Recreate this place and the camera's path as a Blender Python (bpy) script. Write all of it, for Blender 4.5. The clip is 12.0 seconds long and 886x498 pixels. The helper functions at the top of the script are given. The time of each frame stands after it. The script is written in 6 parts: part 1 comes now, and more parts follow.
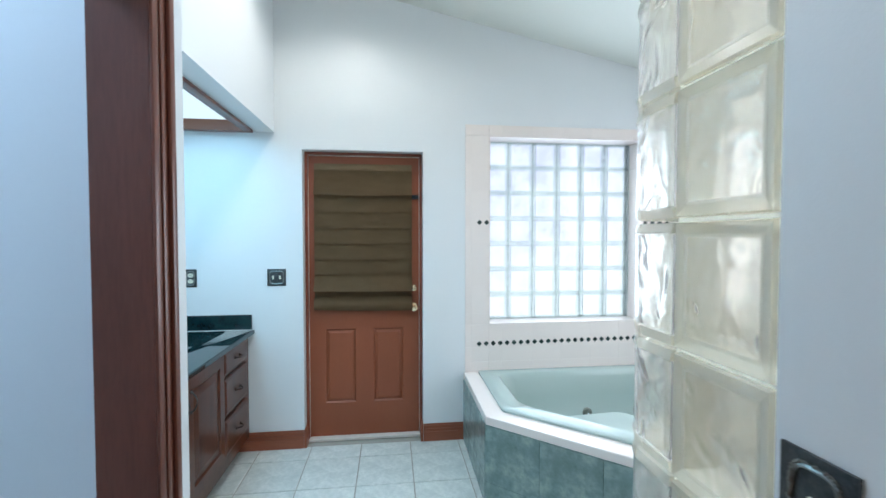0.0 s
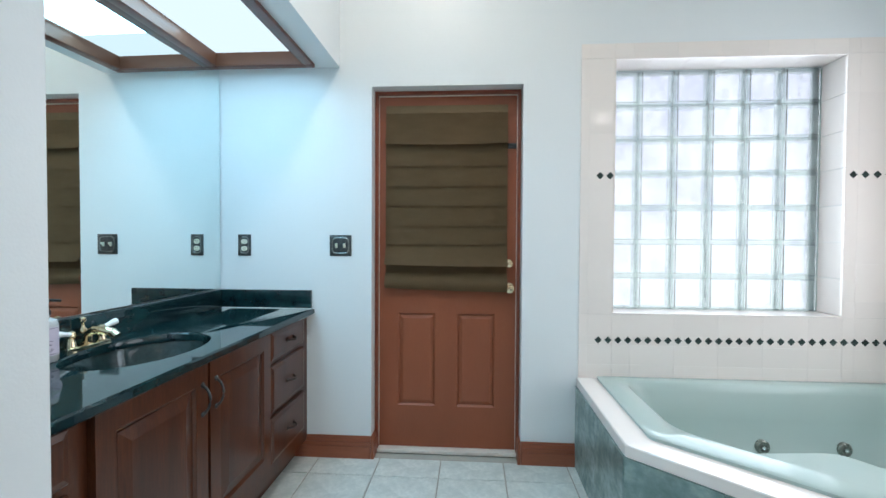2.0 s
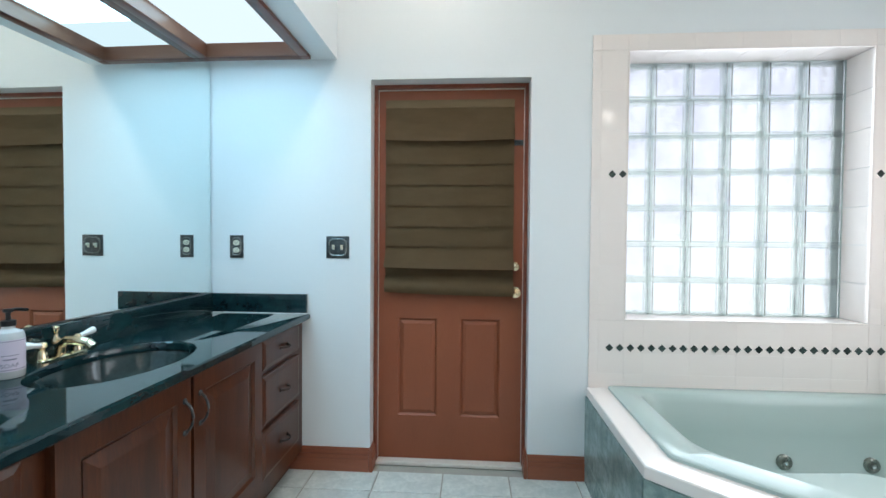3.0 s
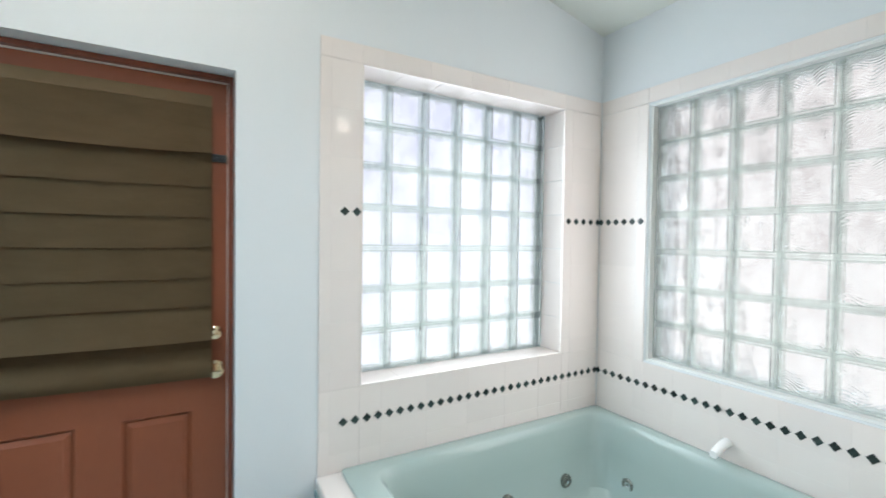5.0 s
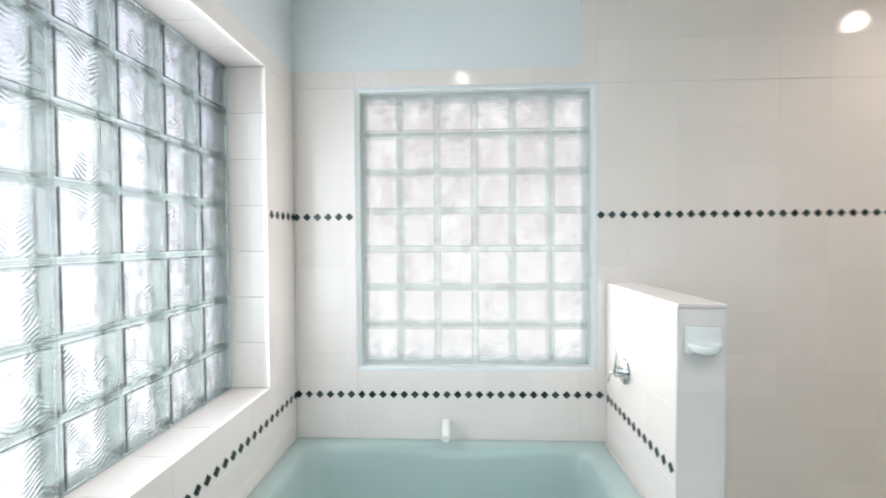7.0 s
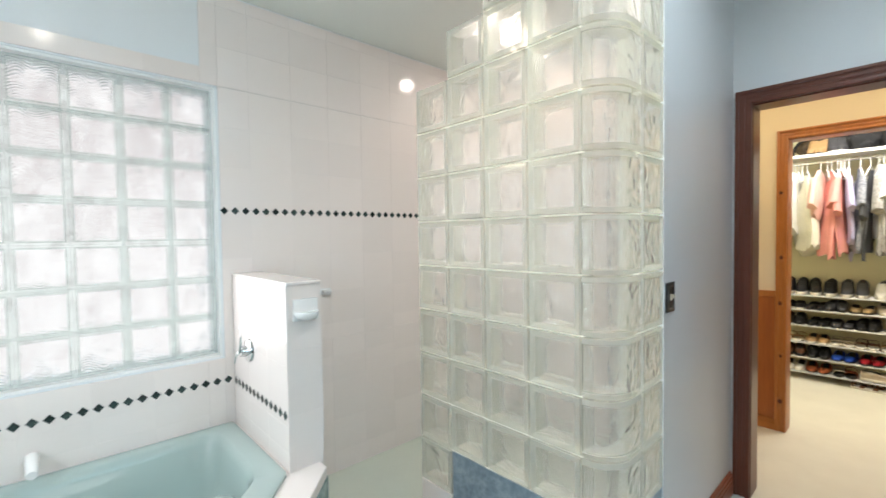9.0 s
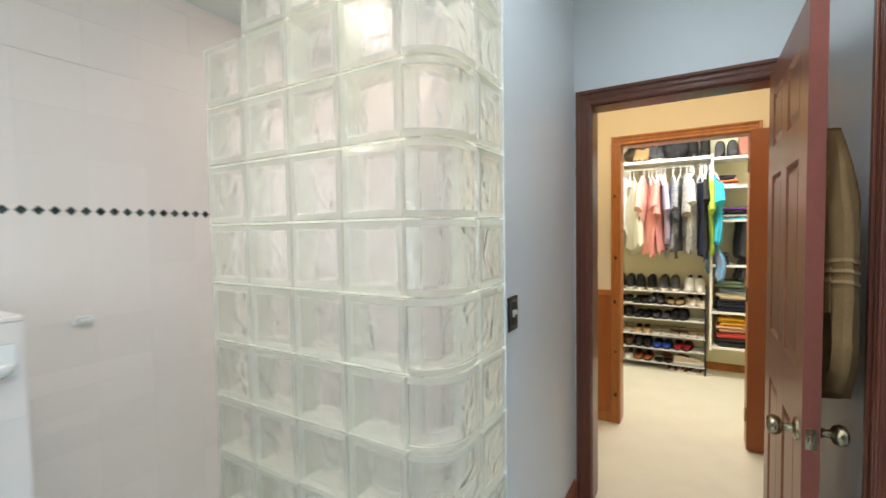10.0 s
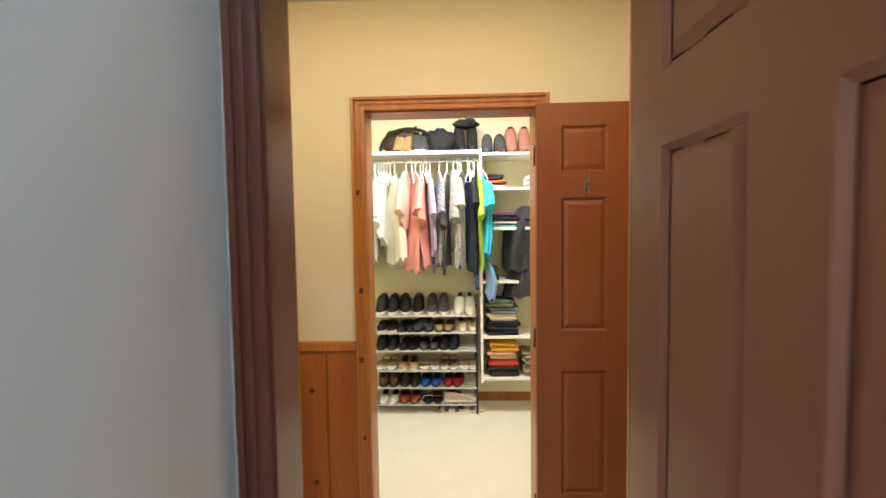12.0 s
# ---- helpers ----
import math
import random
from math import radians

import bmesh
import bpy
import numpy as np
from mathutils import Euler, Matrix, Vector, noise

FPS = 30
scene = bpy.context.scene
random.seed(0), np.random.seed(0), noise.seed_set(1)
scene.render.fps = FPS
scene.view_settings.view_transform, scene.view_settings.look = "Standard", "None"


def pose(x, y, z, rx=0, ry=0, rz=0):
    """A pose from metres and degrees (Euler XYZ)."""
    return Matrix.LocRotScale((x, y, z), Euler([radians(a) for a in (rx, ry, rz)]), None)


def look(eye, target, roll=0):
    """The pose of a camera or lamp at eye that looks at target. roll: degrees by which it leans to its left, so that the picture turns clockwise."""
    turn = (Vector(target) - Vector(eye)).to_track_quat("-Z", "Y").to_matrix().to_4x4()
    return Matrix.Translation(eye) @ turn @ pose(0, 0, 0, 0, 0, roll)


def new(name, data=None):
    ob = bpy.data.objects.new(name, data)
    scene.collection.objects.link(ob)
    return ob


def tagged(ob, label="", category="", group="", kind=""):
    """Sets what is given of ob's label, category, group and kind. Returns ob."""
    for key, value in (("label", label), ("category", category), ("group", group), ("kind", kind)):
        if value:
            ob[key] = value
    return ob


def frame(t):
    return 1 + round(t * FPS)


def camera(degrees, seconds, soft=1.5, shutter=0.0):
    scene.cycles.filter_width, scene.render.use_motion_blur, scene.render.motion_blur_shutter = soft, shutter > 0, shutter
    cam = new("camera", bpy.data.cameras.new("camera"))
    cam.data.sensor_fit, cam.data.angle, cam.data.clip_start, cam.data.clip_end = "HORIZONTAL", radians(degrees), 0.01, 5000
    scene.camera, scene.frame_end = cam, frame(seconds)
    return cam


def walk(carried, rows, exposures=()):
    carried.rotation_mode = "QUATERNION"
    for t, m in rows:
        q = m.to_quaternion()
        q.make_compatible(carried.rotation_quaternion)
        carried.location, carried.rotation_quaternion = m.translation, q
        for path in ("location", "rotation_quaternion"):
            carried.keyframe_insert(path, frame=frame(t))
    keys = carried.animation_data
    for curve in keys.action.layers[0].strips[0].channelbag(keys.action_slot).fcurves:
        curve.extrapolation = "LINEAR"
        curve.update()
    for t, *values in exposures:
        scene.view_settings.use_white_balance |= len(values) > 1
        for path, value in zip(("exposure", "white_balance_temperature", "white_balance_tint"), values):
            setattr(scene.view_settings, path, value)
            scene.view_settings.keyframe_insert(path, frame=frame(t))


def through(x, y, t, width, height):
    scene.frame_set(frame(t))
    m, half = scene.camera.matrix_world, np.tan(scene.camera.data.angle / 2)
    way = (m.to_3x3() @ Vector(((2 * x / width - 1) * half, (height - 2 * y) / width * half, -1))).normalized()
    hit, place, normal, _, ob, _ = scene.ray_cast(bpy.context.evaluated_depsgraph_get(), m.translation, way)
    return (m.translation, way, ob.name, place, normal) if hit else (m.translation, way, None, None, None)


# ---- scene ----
cam = camera(91.5, 12.0, shutter=0.3)
PATH = [
    (0, (0.425, 0.435, 1.493), (0.665, 2.42, 1.433), -0.0),
    (0.5, (0.454, 0.642, 1.445), (0.627, 2.634, 1.394), 0.1),
    (1, (0.471, 0.855, 1.375), (0.546, 2.853, 1.337), 0.2),
    (1.5, (0.43, 1.019, 1.3), (0.368, 3.017, 1.26), 0.3),
    (2, (0.377, 1.142, 1.241), (0.245, 3.137, 1.199), 0.3),
    (2.5, (0.353, 1.213, 1.211), (0.201, 3.206, 1.166), 0.4),
    (4.5, (0.41, 1.554, 1.489), (0.938, 3.482, 1.432), 0.8),
    (5, (0.532, 1.757, 1.481), (1.521, 3.495, 1.436), 0.8),
    (5.5, (0.592, 2.027, 1.479), (1.92, 3.522, 1.45), 0.5),
    (6, (0.531, 2.307, 1.506), (2.212, 3.389, 1.464), 0.6),
    (6.5, (0.553, 2.574, 1.491), (2.461, 3.172, 1.452), 0.2),
    (8.5, (0.263, 2.807, 1.472), (1.903, 1.665, 1.395), -0.8),
    (9, (0.232, 2.722, 1.451), (1.703, 1.369, 1.388), -0.8),
    (9.5, (0.239, 2.602, 1.469), (1.523, 1.071, 1.39), -0.8),
    (10, (0.328, 2.295, 1.485), (1.347, 0.576, 1.4), -0.9),
    (10.5, (0.438, 1.946, 1.48), (1.174, 0.088, 1.388), -0.8),
    (11, (0.455, 1.659, 1.494), (0.85, -0.299, 1.398), -0.8),
    (11.2, (0.427, 1.477, 1.513), (0.723, -0.498, 1.408), -0.9),
    (11.5, (0.405, 1.255, 1.522), (0.604, -0.732, 1.419), -0.8),
    (12, (0.4, 0.866, 1.554), (0.474, -1.13, 1.453), -0.8),
]
walk(cam, [(t, look(eye, target, roll)) for t, eye, target, roll in PATH],
     exposures=((0, 0.05, 5900, 8), (1.5, 0.0, 6100, 9), (4.5, 0.0, 6450, 10), (8.5, 0.0, 6500, 10), (12, 0.0, 6500, 10)))

# ---- world, large lights ----
scene.view_settings.exposure = 0.0
world = bpy.data.worlds.new("sky")
scene.world = world
world.use_nodes = True
sky = world.node_tree.nodes.new("ShaderNodeTexSky")
sky.sky_type = 'NISHITA'
sky.sun_disc = False
sky.sun_elevation = radians(50)
sky.sun_rotation = radians(200)
background = world.node_tree.nodes["Background"]
background.inputs["Strength"].default_value = 0.1
world.node_tree.links.new(sky.outputs["Color"], background.inputs["Color"])
sun = new("sun", bpy.data.lights.new("sun", 'SUN'))
sun.data.energy, sun.data.angle, sun.data.color = 3.0, radians(0.5), (1.0, 0.96, 0.9)
sun.matrix_world = look((0, -10, 14), (0, 0, 0))


def area_lamp(name, eye, target, sx, sy, watts, color):
    lamp = new(name, bpy.data.lights.new(name, 'AREA'))
    lamp.data.shape, lamp.data.size, lamp.data.size_y = 'RECTANGLE', sx, sy
    lamp.data.energy, lamp.data.color = watts, color
    lamp.matrix_world = look(eye, target)
    return lamp


def spot_lamp(name, eye, target, watts, color, degrees=165, radius=0.05):
    lamp = new(name, bpy.data.lights.new(name, 'SPOT'))
    lamp.data.energy, lamp.data.color, lamp.data.spot_size, lamp.data.spot_blend = watts, color, radians(degrees), 0.6
    lamp.data.shadow_soft_size = radius
    lamp.matrix_world = look(eye, target)
    return lamp


area_lamp("daylight_north", (1.733, 3.552, 1.53), (1.733, 0, 1.53), 1.15, 1.35, 8.2, (0.82, 0.93, 1.0))
area_lamp("daylight_north_glass", (1.733, 3.692, 1.53), (1.733, 0, 1.53), 0.85, 1.08, 8, (0.80, 0.91, 1.0))
area_lamp("daylight_east", (2.602, 2.647, 1.53), (0, 2.647, 1.53), 1.10, 1.33, 11.5, (0.985, 0.965, 0.985))
area_lamp("panel_light", (-0.782, 2.50, 2.252), (-0.782, 2.50, 0), 0.44, 1.36, 14, (0.38, 0.76, 1.0))
spot_lamp("can_light_1", (0.14, 2.70, 3.16), (0.14, 2.70, 0), 29, (1.0, 0.93, 0.83), 155, 0.06)
spot_lamp("can_light_2", (0.18, 1.93, 3.15), (0.18, 1.93, 0), 16, (1.0, 0.94, 0.89), 135, 0.06)
spot_lamp("can_light_3", (2.0, 0.36, 2.76), (2.0, 0.40, 0), 17, (1.0, 0.88, 0.80), 165, 0.05)
# bluish fill lamp added over the entry to lift its walls
spot_lamp("entry_fill", (0.30, 1.34, 3.12), (0.30, 1.34, 0), 40, (0.76, 0.905, 1.0), 145)
# unseen fill lamp, added to brighten the room behind the side opening
area_lamp("side_room_fill", (-0.72, 0.7, 2.9), (-0.72, 0.75, 0), 0.3, 0.3, 14, (0.62, 0.80, 1.0))
area_lamp("hall_light", (0.55, -0.40, 2.60), (0.55, -0.46, 0), 2.0, 0.28, 34, (1.0, 0.84, 0.61))
area_lamp("closet_light", (0.45, -2.0, 2.62), (0.45, -2.1, 0), 1.0, 0.3, 49, (1.0, 0.97, 0.92))

# ---- materials ----
def node(nt, kind, **values):
    n = nt.nodes.new(kind)
    for k, v in values.items():
        n.inputs[k].default_value = v
    return n


def material(name, color, rough=0.5, metal=0.0, second=None, blotch=(3.0, 0.06), grain=(60.0, 0.05), bump=0.0, bump_scale=200.0,
             stretch=(1, 1, 1), spec=0.5, coat=0.0, vary=0.0, transmission=0.0, ior=1.45, sheen=0.0, uneven=0.06):
    """A principled surface whose colour varies at two scales, with fine relief."""
    m = bpy.data.materials.new(name)
    m.use_nodes = True
    nt = m.node_tree
    bsdf = nt.nodes["Principled BSDF"]
    bsdf.inputs["Metallic"].default_value = metal
    bsdf.inputs["Specular IOR Level"].default_value = spec
    bsdf.inputs["Coat Weight"].default_value = coat
    bsdf.inputs["Coat Roughness"].default_value = 0.08
    bsdf.inputs["Transmission Weight"].default_value = transmission
    bsdf.inputs["IOR"].default_value = ior
    bsdf.inputs["Sheen Weight"].default_value = sheen
    coord = nt.nodes.new("ShaderNodeTexCoord")
    mapping = node(nt, "ShaderNodeMapping", Scale=stretch)
    nt.links.new(coord.outputs["Object"], mapping.inputs["Vector"])
    large = node(nt, "ShaderNodeTexNoise", Scale=blotch[0], Detail=4.0, Roughness=0.6)
    fine = node(nt, "ShaderNodeTexNoise", Scale=grain[0], Detail=5.0, Roughness=0.65)
    for n in (large, fine):
        nt.links.new(mapping.outputs["Vector"], n.inputs["Vector"])
    dark = second or tuple(c * 0.6 for c in color)
    a = nt.nodes.new("ShaderNodeMix")
    a.data_type = 'RGBA'
    a.inputs[6].default_value, a.inputs[7].default_value = (*color, 1), (*dark, 1)
    ramp = node(nt, "ShaderNodeMapRange")
    ramp.inputs["From Min"].default_value, ramp.inputs["From Max"].default_value = 0.35, 0.7
    ramp.inputs["To Max"].default_value = blotch[1]
    nt.links.new(large.outputs["Fac"], ramp.inputs["Value"])
    nt.links.new(ramp.outputs["Result"], a.inputs[0])
    b = nt.nodes.new("ShaderNodeMix")
    b.data_type = 'RGBA'
    b.inputs[7].default_value = (*dark, 1)
    ramp2 = node(nt, "ShaderNodeMapRange")
    ramp2.inputs["From Min"].default_value, ramp2.inputs["From Max"].default_value = 0.4, 0.7
    ramp2.inputs["To Max"].default_value = grain[1]
    nt.links.new(fine.outputs["Fac"], ramp2.inputs["Value"])
    nt.links.new(ramp2.outputs["Result"], b.inputs[0])
    nt.links.new(a.outputs[2], b.inputs[6])
    out = b.outputs[2]
    if vary:
        info = nt.nodes.new("ShaderNodeObjectInfo")
        hsv = nt.nodes.new("ShaderNodeHueSaturation")
        r3 = node(nt, "ShaderNodeMapRange")
        r3.inputs["To Min"].default_value, r3.inputs["To Max"].default_value = 1 - vary, 1 + vary
        nt.links.new(info.outputs["Random"], r3.inputs["Value"])
        nt.links.new(r3.outputs["Result"], hsv.inputs["Value"])
        nt.links.new(out, hsv.inputs["Color"])
        out = hsv.outputs["Color"]
    nt.links.new(out, bsdf.inputs["Base Color"])
    r4 = node(nt, "ShaderNodeMapRange")
    r4.inputs["To Min"].default_value, r4.inputs["To Max"].default_value = max(rough - uneven, 0.02), rough + uneven
    nt.links.new(large.outputs["Fac"], r4.inputs["Value"])
    nt.links.new(r4.outputs["Result"], bsdf.inputs["Roughness"])
    if bump:
        relief = node(nt, "ShaderNodeTexNoise", Scale=bump_scale, Detail=3.0)
        nt.links.new(mapping.outputs["Vector"], relief.inputs["Vector"])
        bn = node(nt, "ShaderNodeBump", Strength=bump, Distance=0.004)
        nt.links.new(relief.outputs["Fac"], bn.inputs["Height"])
        nt.links.new(bn.outputs["Normal"], bsdf.inputs["Normal"])
    return m


def glowing(name, color, strength, second=None, scale=1.0):
    m = bpy.data.materials.new(name)
    m.use_nodes = True
    nt = m.node_tree
    nt.nodes.remove(nt.nodes["Principled BSDF"])
    e = node(nt, "ShaderNodeEmission", Strength=strength, Color=(*color, 1))
    if second:
        coord = nt.nodes.new("ShaderNodeTexCoord")
        n = node(nt, "ShaderNodeTexNoise", Scale=scale, Detail=6.0, Roughness=0.7)
        nt.links.new(coord.outputs["Object"], n.inputs["Vector"])
        height = nt.nodes.new("ShaderNodeSeparateXYZ")
        nt.links.new(coord.outputs["Object"], height.inputs[0])
        up = node(nt, "ShaderNodeMapRange")
        up.inputs["From Min"].default_value, up.inputs["From Max"].default_value = 0.6, 2.4
        up.inputs["To Min"].default_value, up.inputs["To Max"].default_value = 0.10, -0.10
        nt.links.new(height.outputs["Z"], up.inputs["Value"])
        lift = nt.nodes.new("ShaderNodeMath")
        nt.links.new(n.outputs["Fac"], lift.inputs[0])
        nt.links.new(up.outputs["Result"], lift.inputs[1])
        ramp = nt.nodes.new("ShaderNodeValToRGB")
        ramp.color_ramp.elements[0].position, ramp.color_ramp.elements[1].position = 0.35, 0.55
        ramp.color_ramp.elements[0].color, ramp.color_ramp.elements[1].color = (*second, 1), (*color, 1)
        nt.links.new(lift.outputs[0], ramp.inputs["Fac"])
        nt.links.new(ramp.outputs["Color"], e.inputs["Color"])
    nt.links.new(e.outputs["Emission"], nt.nodes["Material Output"].inputs["Surface"])
    return m


def block_glass(name, color, rough, wave_scale, strength, wavy, gloss):
    """Pressed glass: clear body with rippled faces, slightly frosted."""
    m = bpy.data.materials.new(name)
    m.use_nodes = True
    nt = m.node_tree
    bsdf = nt.nodes["Principled BSDF"]
    bsdf.inputs["Base Color"].default_value = (*color, 1)
    bsdf.inputs["Roughness"].default_value = rough
    bsdf.inputs["Transmission Weight"].default_value = gloss
    bsdf.inputs["IOR"].default_value = 1.4
    coord = nt.nodes.new("ShaderNodeTexCoord")
    info = nt.nodes.new("ShaderNodeObjectInfo")
    shift = nt.nodes.new("ShaderNodeVectorMath")
    shift.operation = 'SCALE'
    shift.inputs[0].default_value = (3.1, 5.7, 2.3)
    nt.links.new(info.outputs["Random"], shift.inputs["Scale"])
    add = nt.nodes.new("ShaderNodeVectorMath")
    nt.links.new(coord.outputs["Object"], add.inputs[0])
    nt.links.new(shift.outputs["Vector"], add.inputs[1])
    if wavy:
        # rows of pressed arcs: ripples in z that bend with x, fading in patches
        def maths(op, p, q):
            n = nt.nodes.new("ShaderNodeMath")
            n.operation = op
            for k, v in enumerate((p, q)):
                if isinstance(v, (int, float)):
                    n.inputs[k].default_value = v
                elif v is not None:
                    nt.links.new(v, n.inputs[k])
            return n.outputs[0]

        part_of = nt.nodes.new("ShaderNodeSeparateXYZ")
        nt.links.new(coord.outputs["Object"], part_of.inputs[0])
        broad = node(nt, "ShaderNodeTexNoise", Scale=wave_scale, Detail=1.0)
        nt.links.new(add.outputs["Vector"], broad.inputs["Vector"])
        arch = maths('MULTIPLY', maths('COSINE', maths('MULTIPLY', part_of.outputs["X"], 62.0), None), 0.012)
        line = maths('ADD', maths('ADD', part_of.outputs["Z"], arch), maths('MULTIPLY', broad.outputs["Fac"], 0.045))
        ripple = maths('SINE', maths('MULTIPLY', line, 480.0), None)
        patch = node(nt, "ShaderNodeTexNoise", Scale=11.0, Detail=1.0)
        nt.links.new(add.outputs["Vector"], patch.inputs["Vector"])
        fade = node(nt, "ShaderNodeMapRange")
        fade.inputs["From Min"].default_value, fade.inputs["From Max"].default_value = 0.36, 0.62
        nt.links.new(patch.outputs["Fac"], fade.inputs["Value"])
        relief = maths('ADD', maths('MULTIPLY', ripple, maths('MULTIPLY', fade.outputs["Result"], 0.36)), maths('MULTIPLY', broad.outputs["Fac"], 0.22))
    else:
        tex = node(nt, "ShaderNodeTexNoise", Scale=wave_scale, Detail=1.0, Distortion=0.8)
        nt.links.new(add.outputs["Vector"], tex.inputs["Vector"])
        relief = tex.outputs["Fac"]
    bn = node(nt, "ShaderNodeBump", Strength=strength, Distance=0.01)
    nt.links.new(relief, bn.inputs["Height"])
    nt.links.new(bn.outputs["Normal"], bsdf.inputs["Normal"])
    return m


WALL = material("wall_paint", (0.785, 0.815, 0.830), 0.37, second=(0.715, 0.74, 0.755), blotch=(1.2, 0.10), grain=(90, 0.1), bump=0.06, bump_scale=260, uneven=0.0)
CEIL = material("ceiling_paint", (0.73, 0.755, 0.705), 0.6, blotch=(1.5, 0.05), grain=(80, 0.05), bump=0.1, bump_scale=180)
HALL = material("hall_paint", (0.76, 0.66, 0.47), 0.6, blotch=(1.5, 0.06), grain=(90, 0.06), bump=0.08, bump_scale=220)
CLOSET = material("closet_paint", (0.80, 0.75, 0.52), 0.6, blotch=(1.5, 0.06), grain=(90, 0.06), bump=0.08, bump_scale=220)
TILE = material("white_glazed_tile", (0.86, 0.79, 0.75), 0.09, second=(0.80, 0.725, 0.685), blotch=(4, 0.15), grain=(30, 0.08), vary=0.02, spec=0.5, uneven=0.02)
GROUT = material("pale_grout", (0.88, 0.85, 0.82), 0.8, blotch=(8, 0.2), grain=(150, 0.2))
FLOOR_TILE = material("grey_stone_tile", (0.82, 0.86, 0.83), 0.30, second=(0.52, 0.58, 0.56), blotch=(11, 0.7), grain=(38, 0.6), bump=0.12, bump_scale=60, vary=0.07)
FLOOR_GROUT = material("floor_grout", (0.48, 0.47, 0.42), 0.85, blotch=(5, 0.4), grain=(120, 0.3))
MARBLE = material("green_grey_marble", (0.34, 0.44, 0.42), 0.22, second=(0.10, 0.17, 0.17), blotch=(7, 0.85), grain=(35, 0.6), vary=0.06)
BLUE_MARBLE = material("blue_grey_marble", (0.30, 0.37, 0.42), 0.25, second=(0.12, 0.16, 0.20), blotch=(9, 0.8), grain=(40, 0.6), vary=0.06)
GREEN_STONE = material("dark_green_stone", (0.004, 0.010, 0.015), 0.04, second=(0.012, 0.046, 0.047), blotch=(13, 0.75), grain=(40, 0.45), spec=0.6, uneven=0.02, stretch=(1, 0.5, 1))
SINK = material("dark_green_basin", (0.012, 0.024, 0.026), 0.08, second=(0.03, 0.06, 0.06), blotch=(10, 0.5), grain=(40, 0.3), spec=0.6)
ACRYLIC = material("mint_acrylic", (0.41, 0.505, 0.48), 0.05, second=(0.385, 0.48, 0.455), blotch=(2, 0.3), grain=(50, 0.05), coat=0.25)
CHERRY = material("cherry_wood", (0.102, 0.027, 0.008), 0.32, second=(0.031, 0.008, 0.003), blotch=(4, 0.8), grain=(40, 0.6), stretch=(3, 3, 0.35), coat=0.15, uneven=0.03, bump=0.03, bump_scale=80)
DARK_TRIM = material("dark_red_brown_paint", (0.175, 0.058, 0.036), 0.30, second=(0.08, 0.026, 0.017), blotch=(3, 0.5), grain=(40, 0.4), stretch=(3, 3, 0.4), bump=0.02, bump_scale=90)
BASE = material("red_brown_baseboard", (0.33, 0.105, 0.055), 0.35, second=(0.21, 0.066, 0.036), blotch=(3, 0.5), grain=(40, 0.4), stretch=(0.4, 0.4, 3))
DOOR_PAINT = material("brown_door_paint", (0.30, 0.088, 0.040), 0.42, second=(0.23, 0.064, 0.029), blotch=(2, 0.5), grain=(50, 0.3), stretch=(2, 2, 0.5), bump=0.04, bump_scale=120)
SATIN_DOOR = material("satin_brown_door_paint", (0.250, 0.098, 0.054), 0.34, second=(0.195, 0.074, 0.041), blotch=(2, 0.5), grain=(60, 0.3), stretch=(2, 2, 0.3), bump=0.05, bump_scale=120)
DOOR_EDGE = material("reddish_door_edge", (0.26, 0.08, 0.06), 0.35, blotch=(3, 0.3), grain=(50, 0.3))
FRAME_RED = material("red_brown_door_frame", (0.26, 0.07, 0.035), 0.4, second=(0.10, 0.03, 0.02), blotch=(6, 0.6), grain=(40, 0.4), stretch=(2, 2, 0.5))
PINE = material("stained_pine", (0.50, 0.19, 0.045), 0.34, second=(0.27, 0.085, 0.02), blotch=(4, 0.6), grain=(22, 0.5), stretch=(5, 5, 0.35), bump=0.03, bump_scale=60)
PINE_PANEL = material("stained_pine_plank", (0.40, 0.125, 0.028), 0.36, second=(0.22, 0.06, 0.015), blotch=(4, 0.6), grain=(22, 0.5), stretch=(5, 5, 0.35), vary=0.08)
PINE_KNOT = material("pine_knot", (0.10, 0.03, 0.012), 0.5, blotch=(60, 0.5), grain=(150, 0.4))
CLOSET_DOOR = material("orange_brown_door_paint", (0.27, 0.080, 0.022), 0.4, second=(0.20, 0.056, 0.016), blotch=(3, 0.5), grain=(40, 0.4), stretch=(3, 3, 0.4))
CARPET = material("cream_carpet", (0.76, 0.71, 0.58), 0.95, second=(0.54, 0.49, 0.38), blotch=(5, 0.25), grain=(420, 0.6), bump=0.6, bump_scale=500, sheen=0.3)
FABRIC = material("olive_brown_fabric", (0.215, 0.138, 0.070), 0.85, second=(0.140, 0.090, 0.044), blotch=(6, 0.4), grain=(300, 0.5), bump=0.25, bump_scale=600, stretch=(1, 1, 3))
TOWEL = material("beige_terry", (0.29, 0.185, 0.080), 0.95, second=(0.19, 0.115, 0.048), blotch=(8, 0.5), grain=(260, 0.7), bump=0.7, bump_scale=420)
BRASS = material("polished_brass", (0.74, 0.61, 0.42), 0.14, metal=1.0, blotch=(20, 0.2), grain=(80, 0.1))
AGED_BRASS = material("aged_brass", (0.50, 0.42, 0.28), 0.24, metal=1.0, second=(0.25, 0.2, 0.13), blotch=(20, 0.5), grain=(90, 0.3))
PEWTER = material("dark_pewter", (0.13, 0.14, 0.14), 0.38, metal=0.9, second=(0.04, 0.045, 0.05), blotch=(45, 0.7), grain=(160, 0.5), bump=0.3, bump_scale=300)
